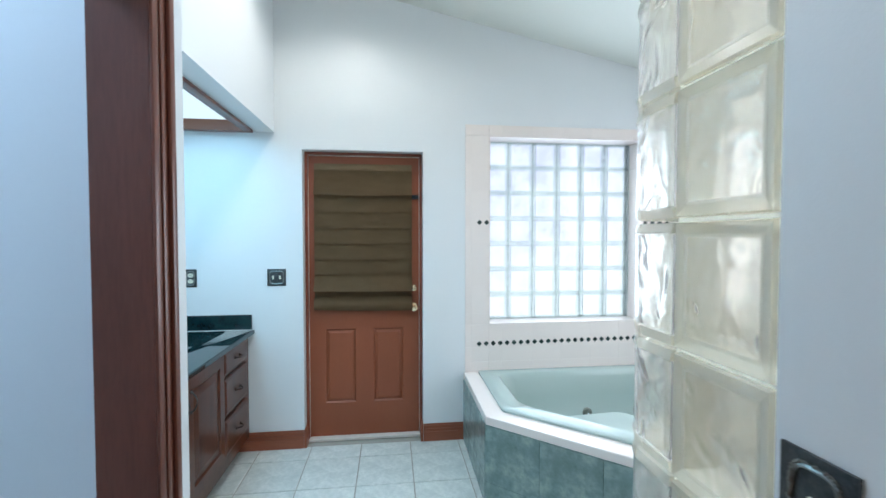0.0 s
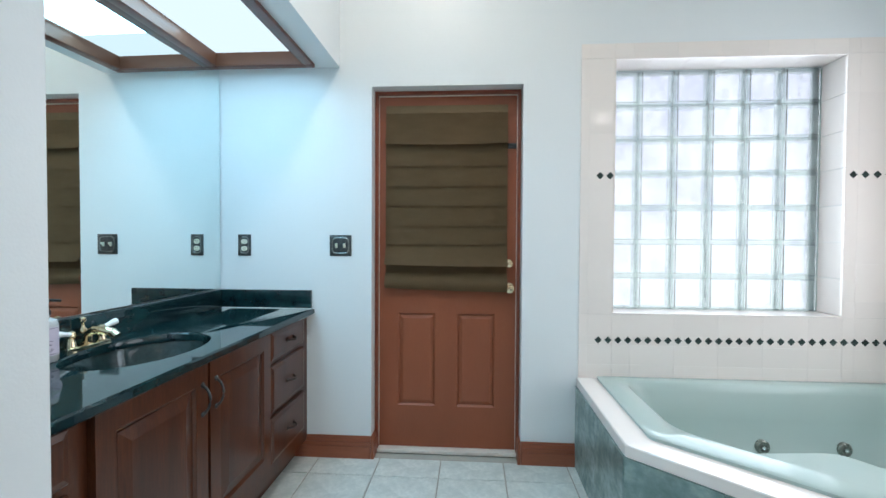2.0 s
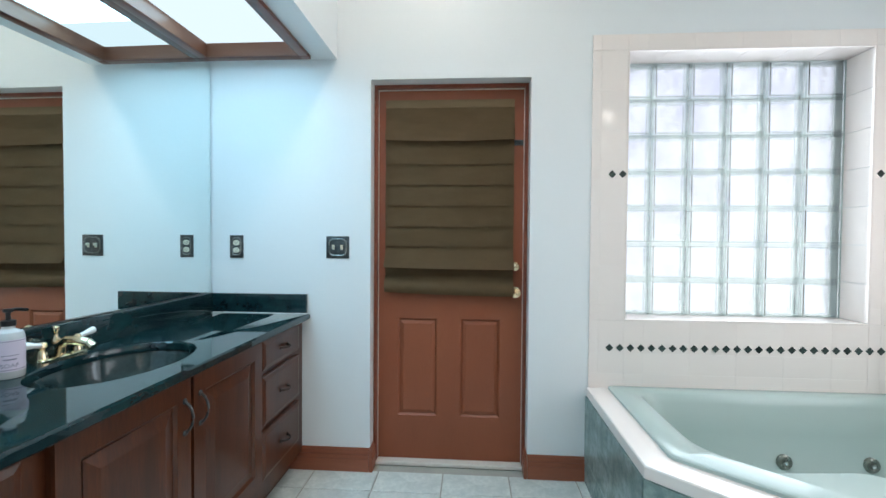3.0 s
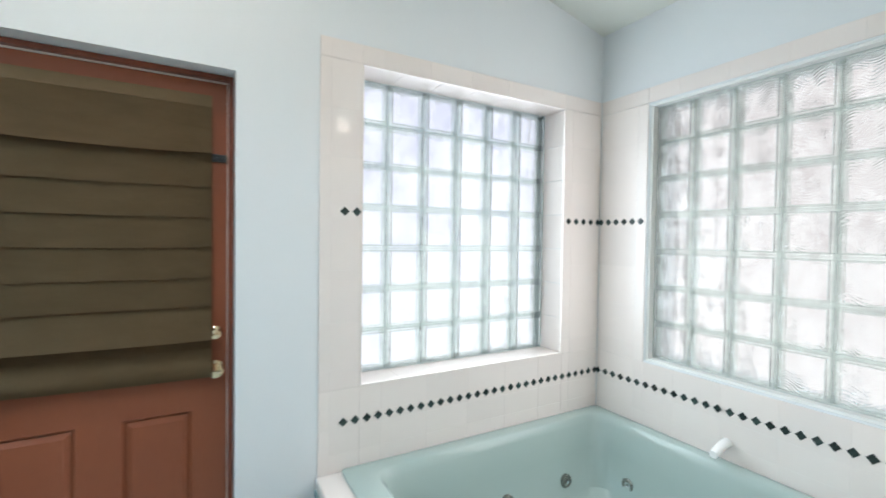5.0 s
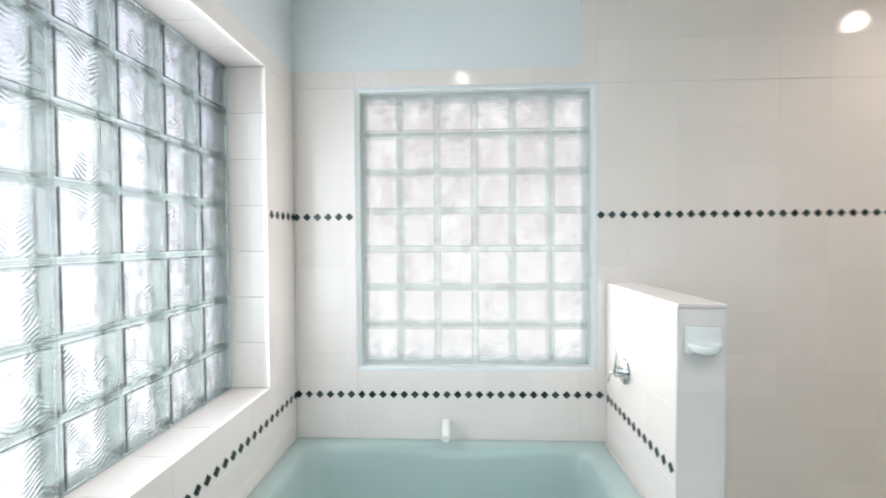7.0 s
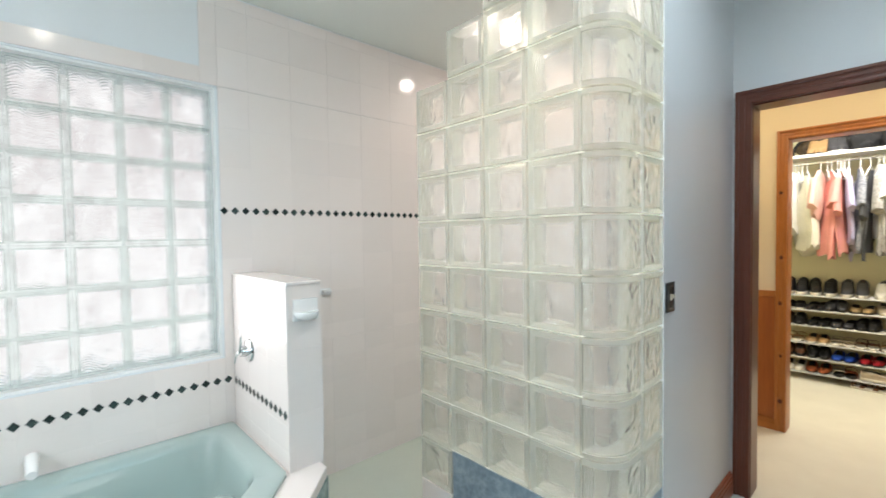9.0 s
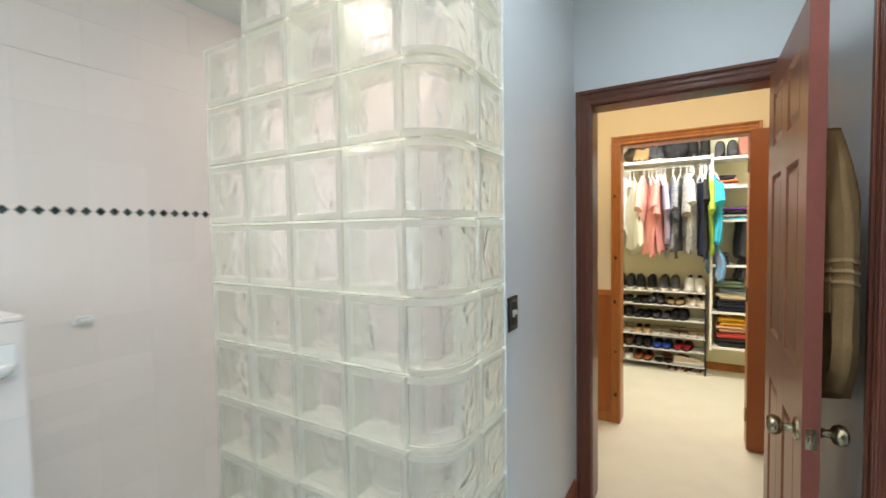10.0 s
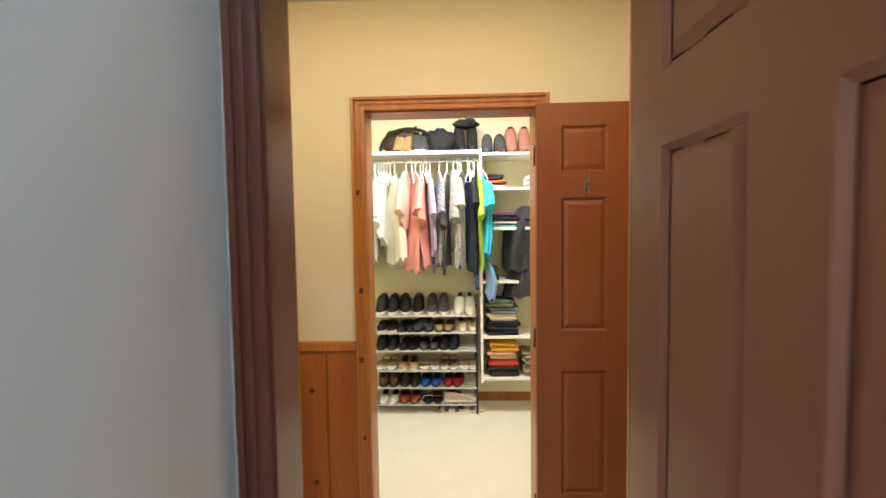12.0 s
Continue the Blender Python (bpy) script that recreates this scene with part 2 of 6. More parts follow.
BRONZE = material("oiled_bronze", (0.045, 0.032, 0.028), 0.32, metal=0.8, blotch=(40, 0.4), grain=(150, 0.3))
CHROME = material("chrome", (0.82, 0.83, 0.84), 0.07, metal=1.0, blotch=(20, 0.1), grain=(90, 0.05))
PORCELAIN = material("white_porcelain", (0.86, 0.86, 0.85), 0.10, blotch=(10, 0.05), grain=(60, 0.03))
IVORY = material("ivory_plastic", (0.75, 0.72, 0.60), 0.35, blotch=(20, 0.1), grain=(80, 0.05))
BLACK = material("black_plastic", (0.012, 0.012, 0.013), 0.3, blotch=(20, 0.3), grain=(80, 0.2))
MELAMINE = material("white_melamine", (0.84, 0.82, 0.77), 0.35, blotch=(5, 0.08), grain=(80, 0.05))
WHITE_TRIM = material("white_threshold", (0.80, 0.74, 0.68), 0.4, blotch=(8, 0.3), grain=(60, 0.2))
DIAMOND = material("black_diamond_tile", (0.018, 0.024, 0.024), 0.16, second=(0.045, 0.080, 0.072), blotch=(40, 0.5), grain=(120, 0.4), vary=0.6)
MIRROR = material("mirror_silver", (0.86, 0.93, 0.92), 0.0, metal=1.0, blotch=(2, 0.0), grain=(10, 0.0))
MIRROR.node_tree.nodes["Principled BSDF"].inputs["Roughness"].links and MIRROR.node_tree.links.remove(MIRROR.node_tree.nodes["Principled BSDF"].inputs["Roughness"].links[0])
MIRROR.node_tree.nodes["Principled BSDF"].inputs["Roughness"].default_value = 0.005
WINDOW_GLASS = block_glass("wave_pressed_glass", (0.985, 0.99, 1.0), 0.10, 14.0, 0.22, True, 1.0)
WINDOW_GLASS_E = block_glass("deep_wave_pressed_glass", (0.985, 0.99, 0.99), 0.06, 14.0, 0.38, True, 1.0)
SHOWER_GLASS = block_glass("rippled_glass", (0.955, 0.94, 0.905), 0.18, 15.0, 0.9, False, 0.93)
MORTAR = material("white_mortar", (0.88, 0.89, 0.87), 0.6, blotch=(8, 0.15), grain=(120, 0.1))
PANEL = glowing("luminous_panel", (0.80, 0.94, 1.0), 1.05)
OUTSIDE = glowing("bright_outdoors_cool", (0.93, 0.97, 1.0), 1.24, second=(0.66, 0.69, 0.82), scale=7.0)
OUTSIDE_E = glowing("bright_outdoors_warm", (1.0, 0.985, 0.985), 1.08, second=(0.68, 0.635, 0.64), scale=12.0)
BULB = glowing("lamp_lens", (1.0, 0.85, 0.65), 1.1)

# ---- building helpers ----
def box(bm, x0, x1, y0, y1, z0, z1, bevel=0.0):
    ret = bmesh.ops.create_cube(bm, size=1.0)
    vs = ret["verts"]
    for v in vs:
        v.co = Vector((x0 + (v.co.x + 0.5) * (x1 - x0), y0 + (v.co.y + 0.5) * (y1 - y0), z0 + (v.co.z + 0.5) * (z1 - z0)))
    if bevel:
        es = list({e for v in vs for e in v.link_edges})
        bmesh.ops.bevel(bm, geom=es, offset=bevel, segments=2, affect='EDGES', profile=0.6)
    return bm


def lathe(bm, profile, segments=20, m=None):
    """A turned body from (radius, height) pairs, closed at both ends."""
    rings = []
    for r, z in profile:
        ring = []
        for i in range(segments):
            a = 2 * math.pi * i / segments
            co = Vector((r * math.cos(a), r * math.sin(a), z))
            ring.append(bm.verts.new(m @ co if m else co))
        rings.append(ring)
    loft_faces(bm, rings)
    return bm


def loft_faces(bm, rings, caps=True, closed=True):
    n = len(rings[0])
    for a, b in zip(rings, rings[1:]):
        for i in range(n if closed else n - 1):
            j = (i + 1) % n
            bm.faces.new((a[i], a[j], b[j], b[i]))
    if caps:
        bm.faces.new(list(reversed(rings[0])))
        bm.faces.new(rings[-1])


def loft(bm, rings, caps=True, closed=True):
    loft_faces(bm, [[bm.verts.new(Vector(p)) for p in ring] for ring in rings], caps, closed)
    bmesh.ops.recalc_face_normals(bm, faces=bm.faces)
    return bm


def tube(bm, points, r, segments=8):
    """A round bar along a line of points."""
    pts = [Vector(p) for p in points]
    rings = []
    for i, p in enumerate(pts):
        d = (pts[min(i + 1, len(pts) - 1)] - pts[max(i - 1, 0)]).normalized()
        q = d.to_track_quat('Z', 'Y')
        rings.append([p + q @ Vector((r * math.cos(2 * math.pi * k / segments), r * math.sin(2 * math.pi * k / segments), 0)) for k in range(segments)])
    return loft(bm, rings)


def smooth(ob, angle=40):
    for p in ob.data.polygons:
        p.use_smooth = True
    ob.data.set_sharp_from_angle(angle=radians(angle))
    return ob


def mesh_of(name, bm, *mats):
    me = bpy.data.meshes.new(name)
    bm.to_mesh(me)
    bm.free()
    for m in mats:
        me.materials.append(m)
    return me


def part(name, bm, mat, parent, label="", soft=True):
    ob = new(name, mesh_of(name, bm, mat))
    ob.parent = parent
    if soft:
        smooth(ob)
    return tagged(ob, label)


def thing(name, m, label, category, group=""):
    ob = new(name)
    ob.empty_display_size = 0.05
    ob.matrix_world = m
    return tagged(ob, label, category, group)


def single(name, bm, mat, m, label, category, group=""):
    ob = new(name, mesh_of(name, bm, mat))
    ob.matrix_world = m
    smooth(ob)
    return tagged(ob, label, category, group)


def structure(name, bm, mat, label="", category=""):
    ob = new(name, mesh_of(name, bm, mat))
    return tagged(ob, label, category or name.split("_")[0], kind="structure")


def cells(u0, u1, v0, v1, holes, us=(), vs=()):
    """The rectangles of a field cut along its holes and lines, without the holes."""
    uu = sorted({u0, u1, *[h[0] for h in holes], *[h[1] for h in holes], *us})
    vv = sorted({v0, v1, *[h[2] for h in holes], *[h[3] for h in holes], *vs})
    uu = [u for u in uu if u0 - 1e-6 <= u <= u1 + 1e-6]
    vv = [v for v in vv if v0 - 1e-6 <= v <= v1 + 1e-6]
    for a, b in zip(uu, uu[1:]):
        for c, d in zip(vv, vv[1:]):
            if b - a > 0.004 and d - c > 0.004 and not any(h[0] - 1e-6 <= a and b <= h[1] + 1e-6 and h[2] - 1e-6 <= c and d <= h[3] + 1e-6 for h in holes):
                yield a, b, c, d


def ceil_z(x):
    return 2.69 + (2.62 - x) * 0.213


def wall_x(name, y0, y1, x0, x1, z1, holes, mat, label, slope=True):
    bm = bmesh.new()
    for a, b, c, d in cells(x0, x1, 0.0, z1, holes):
        box(bm, a, b, y0, y1, c, d)
    if slope:
        for v in bm.verts:
            if v.co.z > z1 - 0.01:
                v.co.z = ceil_z(v.co.x) + 0.02
    return structure(name, bm, mat, label, "wall")


def wall_y(name, x0, x1, y0, y1, z1, holes, mat, label, slope=True):
    bm = bmesh.new()
    for a, b, c, d in cells(y0, y1, 0.0, z1, holes):
        box(bm, x0, x1, a, b, c, d)
    if slope:
        for v in bm.verts:
            if v.co.z > z1 - 0.01:
                v.co.z = ceil_z(v.co.x) + 0.02
    return structure(name, bm, mat, label, "wall")


def rounded(pts, r, n, z):
    """A closed outline with rounded corners, the same count of points for any outline of as many corners."""
    out = []
    k = len(pts)
    for i in range(k):
        p, a, b = Vector(pts[i]), Vector(pts[i - 1]), Vector(pts[(i + 1) % k])
        pa, pb = p + (a - p).normalized() * r, p + (b - p).normalized() * r
        for s in range(n + 1):
            t = s / n
            q = pa * (1 - t) ** 2 + p * 2 * t * (1 - t) + pb * t ** 2
            out.append((q.x, q.y, z))
    return out


# ---- rooms ----
NDOOR = (-0.185, 0.655, 0.0, 2.095)
NWIN = (1.14, 2.325, 0.842, 2.222)
EWIN = (2.07, 3.22, 0.845, 2.212)
wall_n = wall_x("wall_north", 3.54, 3.80, -1.25, 2.88, 3.6, [NDOOR, NWIN], WALL, "smooth pale blue-white painted wall")
wall_e = wall_y("wall_east", 2.62, 2.88, -0.05, 3.54, 3.6, [EWIN], WALL, "pale blue-grey painted wall above white tile")
wall_y("wall_west", -1.25, -1.10, 1.584, 3.54, 3.6, [], WALL, "pale painted wall behind the mirror")
wall_x("wall_partition", 1.47, 1.584, -1.25, -0.195, 3.6, [], WALL, "smooth pale painted partition wall")
wall_y("wall_entry_west", -0.195, -0.085, -0.05, 1.584, 3.6, [(0.79, 1.428, 0.0, 2.09)], WALL, "smooth pale blue-white painted wall with a cased opening")
wall_y("wall_entry_east", 0.90, 1.02, -0.05, 0.912, 3.6, [], WALL, "smooth pale blue-grey painted wall")
wall_x("wall_south", -0.17, -0.05, -1.25, 2.88, 3.6, [(-0.030, 0.825, 0.0, 2.13)], WALL, "smooth pale blue-grey painted wall")
wall_y("wall_side_room", -1.37, -1.25, -0.17, 3.80, 3.6, [], WALL, "smooth pale painted wall")
bm = bmesh.new()
box(bm, -1.37, 2.88, -0.17, 3.80, 0, 0.1)
for v in bm.verts:
    v.co.z = ceil_z(v.co.x) + v.co.z
structure("ceiling", bm, CEIL, "sloping smooth pale ceiling", "ceiling")

# dropped ceiling over the vanity, open where the luminous panel sits
bm = bmesh.new()
for a, b, c, d in cells(-1.10, -0.367, 1.584, 3.54, [(-1.03, -0.535, 1.80, 3.44)]):
    box(bm, a, b, c, d, 2.205, 2.33)
structure("ceiling_soffit", bm, WALL, "smooth dropped ceiling over the vanity", "ceiling")
bm = bmesh.new()
box(bm, -0.467, -0.367, 1.584, 3.54, 2.33, 3.3)
for v in bm.verts:
    if v.co.z > 3:
        v.co.z = ceil_z(v.co.x) + 0.02
structure("wall_fascia", bm, WALL, "smooth painted wall above the vanity", "wall")

# hall and closet shells
wall_x("wall_hall_south", -1.275, -1.155, -1.7, 2.3, 2.6, [(0.034, 0.840, 0.0, 2.101)], HALL, "tan painted hall wall above pine wainscot", slope=False)
bm = bmesh.new()
for a, b, c, d in cells(-1.7, 2.3, 0, 2.6, [(-0.030, 0.825, 0.0, 2.13)]):
    box(bm, a, b, -0.19, -0.172, c, d)
structure("wall_hall_north", bm, HALL, "tan painted hall wall", "wall")
wall_y("wall_hall_east", 2.3, 2.4, -1.275, -0.17, 2.6, [], HALL, "tan painted hall wall", slope=False)
wall_y("wall_hall_west", -1.8, -1.7, -1.275, -0.17, 2.6, [], HALL, "tan painted hall wall", slope=False)
bm = bmesh.new()
box(bm, -1.8, 2.4, -1.275, -0.19, 2.6, 2.7)
structure("ceiling_hall", bm, CEIL, "white hall ceiling", "ceiling")
wall_x("wall_closet_back", -3.07, -2.95, -1.1, 1.7, 2.8, [], CLOSET, "pale yellow painted closet wall", slope=False)
wall_y("wall_closet_east", 1.55, 1.7, -2.95, -1.275, 2.8, [], CLOSET, "pale yellow painted closet wall", slope=False)
wall_y("wall_closet_west", -1.1, -0.95, -2.95, -1.275, 2.8, [], CLOSET, "pale yellow painted closet wall", slope=False)
bm = bmesh.new()
for a, b, c, d in cells(-0.95, 1.55, 0, 2.8, [(0.034, 0.840, 0.0, 2.101)]):
    box(bm, a, b, -1.295, -1.277, c, d)
structure("wall_closet_front", bm, CLOSET, "pale yellow painted closet wall", "wall")
bm = bmesh.new()
box(bm, -1.1, 1.7, -3.07, -1.275, 2.8, 2.9)
structure("ceiling_closet", bm, CEIL, "white closet ceiling", "ceiling")

bm = bmesh.new()
box(bm, -1.25, 2.62, -0.05, 3.66, -0.10, -0.006)
floor = structure("floor", bm, FLOOR_GROUT, "grey-green stone tiles with tan grout", "floor")
bm = bmesh.new()
box(bm, -1.7, 2.3, -2.95, -0.05, -0.10, 0.0)
structure("floor_carpet", bm, CARPET, "cream cut-pile carpet", "carpet")
bm = bmesh.new()
box(bm, -60, 60, -60, 60, -0.4, -0.2)
structure("ground", bm, material("lawn", (0.07, 0.11, 0.04), 0.9, blotch=(1, 0.5), grain=(30, 0.5)), "grass ground around the house", "ground")


def cased_opening(name, axis, plane, u0, u1, top, side, mat, label, width=0.075, thick=0.02, fluted=True):
    """Casing round an opening on one face of a wall. side: +1 or -1, the way the face looks."""
    bm = bmesh.new()

    def bar(a, b, c, d, t0, t1, bev):
        if axis == 'x':
            y0, y1 = sorted((plane + side * t0, plane + side * t1))
            box(bm, a, b, y0, y1, c, d, bev)
        else:
            x0, x1 = sorted((plane + side * t0, plane + side * t1))
            box(bm, x0, x1, a, b, c, d, bev)

    steps = ((0.0, 1.0, 0.0, thick * 0.62), (0.0, 0.26, thick * 0.62, thick), (0.42, 0.60, thick * 0.62, thick * 0.86), (0.76, 1.0, thick * 0.62, thick * 1.1)) if fluted else ((0.0, 1.0, 0.0, thick * 0.8), (0.55, 1.0, thick * 0.8, thick * 1.1))
    for f0, f1, t0, t1 in steps:
        a, b = f0 * width, f1 * width
        bar(u0 - b, u0 - a, 0.0, top + b, t0, t1, 0.003 if t0 else 0.0)
        bar(u1 + a, u1 + b, 0.0, top + b, t0, t1, 0.003 if t0 else 0.0)
        bar(u0 - a, u1 + a, top + a, top + b, t0, t1, 0.003 if t0 else 0.0)
    ob = structure(name, bm, mat, label, "door casing")
    smooth(ob, 35)
    return ob


def jamb(name, axis, w0, w1, u0, u1, top, t, mat, label):
    bm = bmesh.new()
    for a, b, c, d in ((u0, u0 + t, 0, top), (u1 - t, u1, 0, top), (u0 + t, u1 - t, top - t, top)):
        if axis == 'x':
            box(bm, a, b, w0, w1, c, d, 0.002)
        else:
            box(bm, w0, w1, a, b, c, d, 0.002)
    return structure(name, bm, mat, label, "door frame")


cased_opening("trim_bath_door", 'x', -0.05, -0.015, 0.812, 2.12, 1, DARK_TRIM, "dark red-brown moulded door casing", width=0.075)
jamb("trim_bath_jamb", 'x', -0.192, -0.048, -0.030, 0.825, 2.13, 0.018, DARK_TRIM, "dark red-brown door jamb")
cased_opening("trim_bath_door_hall", 'x', -0.19, -0.015, 0.812, 2.12, -1, PINE, "stained pine door casing")
cased_opening("trim_side_door", 'y', -0.085, 0.805, 1.41, 2.08, 1, DARK_TRIM, "dark red-brown fluted door casing", width=0.09)
jamb("trim_side_jamb", 'y', -0.194, -0.082, 0.79, 1.428, 2.09, 0.018, DARK_TRIM, "dark red-brown door jamb")
cased_opening("trim_closet_door", 'x', -1.155, 0.046, 0.830, 2.094, 1, PINE, "stained pine door casing with knots", width=0.064)
jamb("trim_closet_jamb", 'x', -1.298, -1.153, 0.034, 0.840, 2.101, 0.012, PINE, "stained pine door jamb")
random.seed(3)
bm = bmesh.new()
for k, z in enumerate((0.22, 0.93, 1.26, 1.72, 0.55)):
    lathe(bm, [(0.001, 0), (0.013 - 0.001 * k, 0.0), (0.011 - 0.001 * k, 0.0015), (0.001, 0.0015)], 12, Matrix.Translation((0.862 + 0.006 * (k % 2), -1.137, z)) @ Matrix.Rotation(radians(-90), 4, 'X') @ Matrix.Diagonal((1, 1.3, 1, 1)))
structure("trim_pine_knots", bm, PINE_KNOT, "dark knots in the pine casing", "door casing")


def baseboard(name, axis, plane, u0, u1, side, h, mat, label):
    bm = bmesh.new()
    prof = ((0.0, h * 0.55, 0.018), (h * 0.55, h * 0.62, 0.014), (h * 0.62, h * 0.74, 0.017), (h * 0.74, h * 0.80, 0.012), (h * 0.80, h * 0.92, 0.014), (h * 0.92, h, 0.008))
    for z0, z1, t in prof:
        a, b = sorted((plane + side * 0.0005, plane + side * t))
        if axis == 'x':
            box(bm, u0, u1, a, b, z0, z1, 0.0015)
        else:
            box(bm, a, b, u0, u1, z0, z1, 0.0015)
    return structure(name, bm, mat, label, "baseboard")


baseboard("baseboard_north_1", 'x', 3.54, -0.622, -0.187, -1, 0.125, BASE, "red-brown moulded baseboard")
baseboard("baseboard_north_2", 'x', 3.54, 0.657, 0.95, -1, 0.125, BASE, "red-brown moulded baseboard")
baseboard("baseboard_north_3", 'y', -0.1855, 3.522, 3.616, 1, 0.125, BASE, "red-brown moulded baseboard")
baseboard("baseboard_north_4", 'y', 0.6555, 3.522, 3.616, -1, 0.125, BASE, "red-brown moulded baseboard")
baseboard("baseboard_entry_east", 'y', 0.90, -0.03, 0.90, -1, 0.125, BASE, "red-brown moulded baseboard")
baseboard("baseboard_entry_west", 'y', -0.085, 1.503, 1.584, 1, 0.125, BASE, "red-brown moulded baseboard")
baseboard("baseboard_hall", 'x', -1.155, 0.8945, 2.3, 1, 0.085, PINE, "stained pine baseboard")
baseboard("baseboard_closet", 'x', -2.95, -0.95, 1.55, 1, 0.075, PINE, "stained pine baseboard")

# ---- panelled doors ----
def panel_door(parent, w, h, t, panels, mat, recess=0.010, field=0.7, name="slab", both=True, slope=0.032):
    """Stiles and rails round recessed fields, in the plane x, z; the front looks to -y and lies at y = 0."""
    bm = bmesh.new()
    box(bm, 0.001, w - 0.001, recess, t - recess, 0.001, h - 0.001)
    for y0, y1 in ((0.0, recess + 0.0005), (t - recess - 0.0005, t)):
        for a, b, c, d in cells(0, w, 0, h, panels):
            box(bm, a, b, y0, y1, c, d)
    bmesh.ops.remove_doubles(bm, verts=bm.verts, dist=0.0002)
    slab = part(name, bm, mat, parent, soft=False)
    for a, b, c, d in panels:
        for front in ((0, 1) if both else (0,)):
            bm = bmesh.new()
            o, i = 0.010, slope
            y_edge, y_top = (recess, recess * (1 - field)) if front == 0 else (t - recess, t - recess * (1 - field))
            lip = 0.0012 if front == 0 else t - 0.0012
            rings = [[(a, lip, c), (b, lip, c), (b, lip, d), (a, lip, d)],
                     [(a + o, y_edge, c + o), (b - o, y_edge, c + o), (b - o, y_edge, d - o), (a + o, y_edge, d - o)],
                     [(a + o * 1.3, y_edge, c + o * 1.3), (b - o * 1.3, y_edge, c + o * 1.3), (b - o * 1.3, y_edge, d - o * 1.3), (a + o * 1.3, y_edge, d - o * 1.3)],
                     [(a + i, y_top, c + i), (b - i, y_top, c + i), (b - i, y_top, d - i), (a + i, y_top, d - i)]]
            vr = [[bm.verts.new(p) for p in r] for r in rings]
            loft_faces(bm, vr, caps=False)
            bm.faces.new(vr[-1])
            bmesh.ops.recalc_face_normals(bm, faces=bm.faces)
            if front == 0 and bm.faces[-1:] and sum(f.normal.y for f in bm.faces) > 0 or front == 1 and sum(f.normal.y for f in bm.faces) < 0:
                bmesh.ops.reverse_faces(bm, faces=bm.faces)
            part("panel", bm, mat, slab, soft=False)
    return slab


def knob_set(parent, x, z, t, mat):
    for y, s in ((0.0, -1), (t, 1)):
        bm = bmesh.new()
        m = Matrix.Translation((x, y, z)) @ Matrix.Rotation(radians(90 if s < 0 else -90), 4, 'X')
        lathe(bm, [(0.001, 0), (0.033, 0), (0.032, 0.006), (0.016, 0.012), (0.011, 0.022), (0.012, 0.032), (0.024, 0.040), (0.029, 0.052), (0.027, 0.064), (0.019, 0.070), (0.001, 0.072)], 24, m)
        part("knob", bm, mat, parent, "aged brass round knob")


SIX = lambda w: [(0.11, w / 2 - 0.055, 0.29, 0.875), (w / 2 + 0.055, w - 0.11, 0.29, 0.875), (0.11, w / 2 - 0.055, 1.06, 1.665), (w / 2 + 0.055, w - 0.11, 1.06, 1.665), (0.11, w / 2 - 0.055, 1.78, 1.985), (w / 2 + 0.055, w - 0.11, 1.78, 1.985)]
W = 0.742
bath_door = thing("bathroom_door", pose(0.081, 0.058, 0.012, 0, 0, 90), "open brown six-panel door with aged brass knobs", "door")
slab = panel_door(bath_door, W, 2.085, 0.040, SIX(W), SATIN_DOOR)
bm = bmesh.new()
box(bm, W - 0.0005, W + 0.0015, 0.001, 0.039, 0.001, 2.084)
part("door_edge", bm, DOOR_EDGE, bath_door, "reddish brown door edge", soft=False)
knob_set(bath_door, W - 0.065, 0.89, 0.040, AGED_BRASS)
bm = bmesh.new()
box(bm, W + 0.0015, W + 0.0035, 0.007, 0.033, 0.86, 0.92, 0.001)
box(bm, W + 0.003, W + 0.010, 0.013, 0.027, 0.878, 0.902, 0.003)
part("latch_plate", bm, AGED_BRASS, bath_door, "aged brass latch plate")
for z in (0.25, 1.05, 1.85):
    bm = bmesh.new()
    tube(bm, [(-0.008, 0.044, z - 0.045), (-0.008, 0.044, z + 0.045)], 0.006)
    part("hinge", bm, AGED_BRASS, bath_door)

closet_door = thing("closet_door", pose(0.048, -1.100, 0.014, 0, 0, 180), "orange-brown six-panel door folded open against the wall", "door")
panel_door(closet_door, W, 2.085, 0.036, SIX(W), CLOSET_DOOR, both=True)
knob_set(closet_door, W - 0.065, 0.93, 0.036, AGED_BRASS)
for z in (0.22, 1.02, 1.86):
    bm = bmesh.new()
    tube(bm, [(-0.006, 0.040, z - 0.045), (-0.006, 0.040, z + 0.045)], 0.006)
    box(bm, -0.010, 0.012, 0.0365, 0.039, z - 0.044, z + 0.044)
    part("hinge", bm, AGED_BRASS, closet_door)
robe_hook = thing("robe_hook", pose(-0.175, -1.0995, 1.70), "small brass double robe hook on the closet door", "hook")
bm = bmesh.new()
box(bm, -0.012, 0.012, 0.0, 0.004, 0.0, 0.055, 0.002)
part("plate", bm, AGED_BRASS, robe_hook)
bm = bmesh.new()
tube(bm, [(0, 0.004, 0.045), (0, 0.02, 0.055), (0, 0.035, 0.075), (0, 0.04, 0.10)], 0.004)
part("arm", bm, AGED_BRASS, robe_hook)
bm = bmesh.new()
tube(bm, [(0, 0.004, 0.015), (0, 0.018, 0.0), (0, 0.03, -0.005), (0, 0.038, 0.008), (0, 0.04, 0.02)], 0.004)
part("arm", bm, AGED_BRASS, robe_hook)

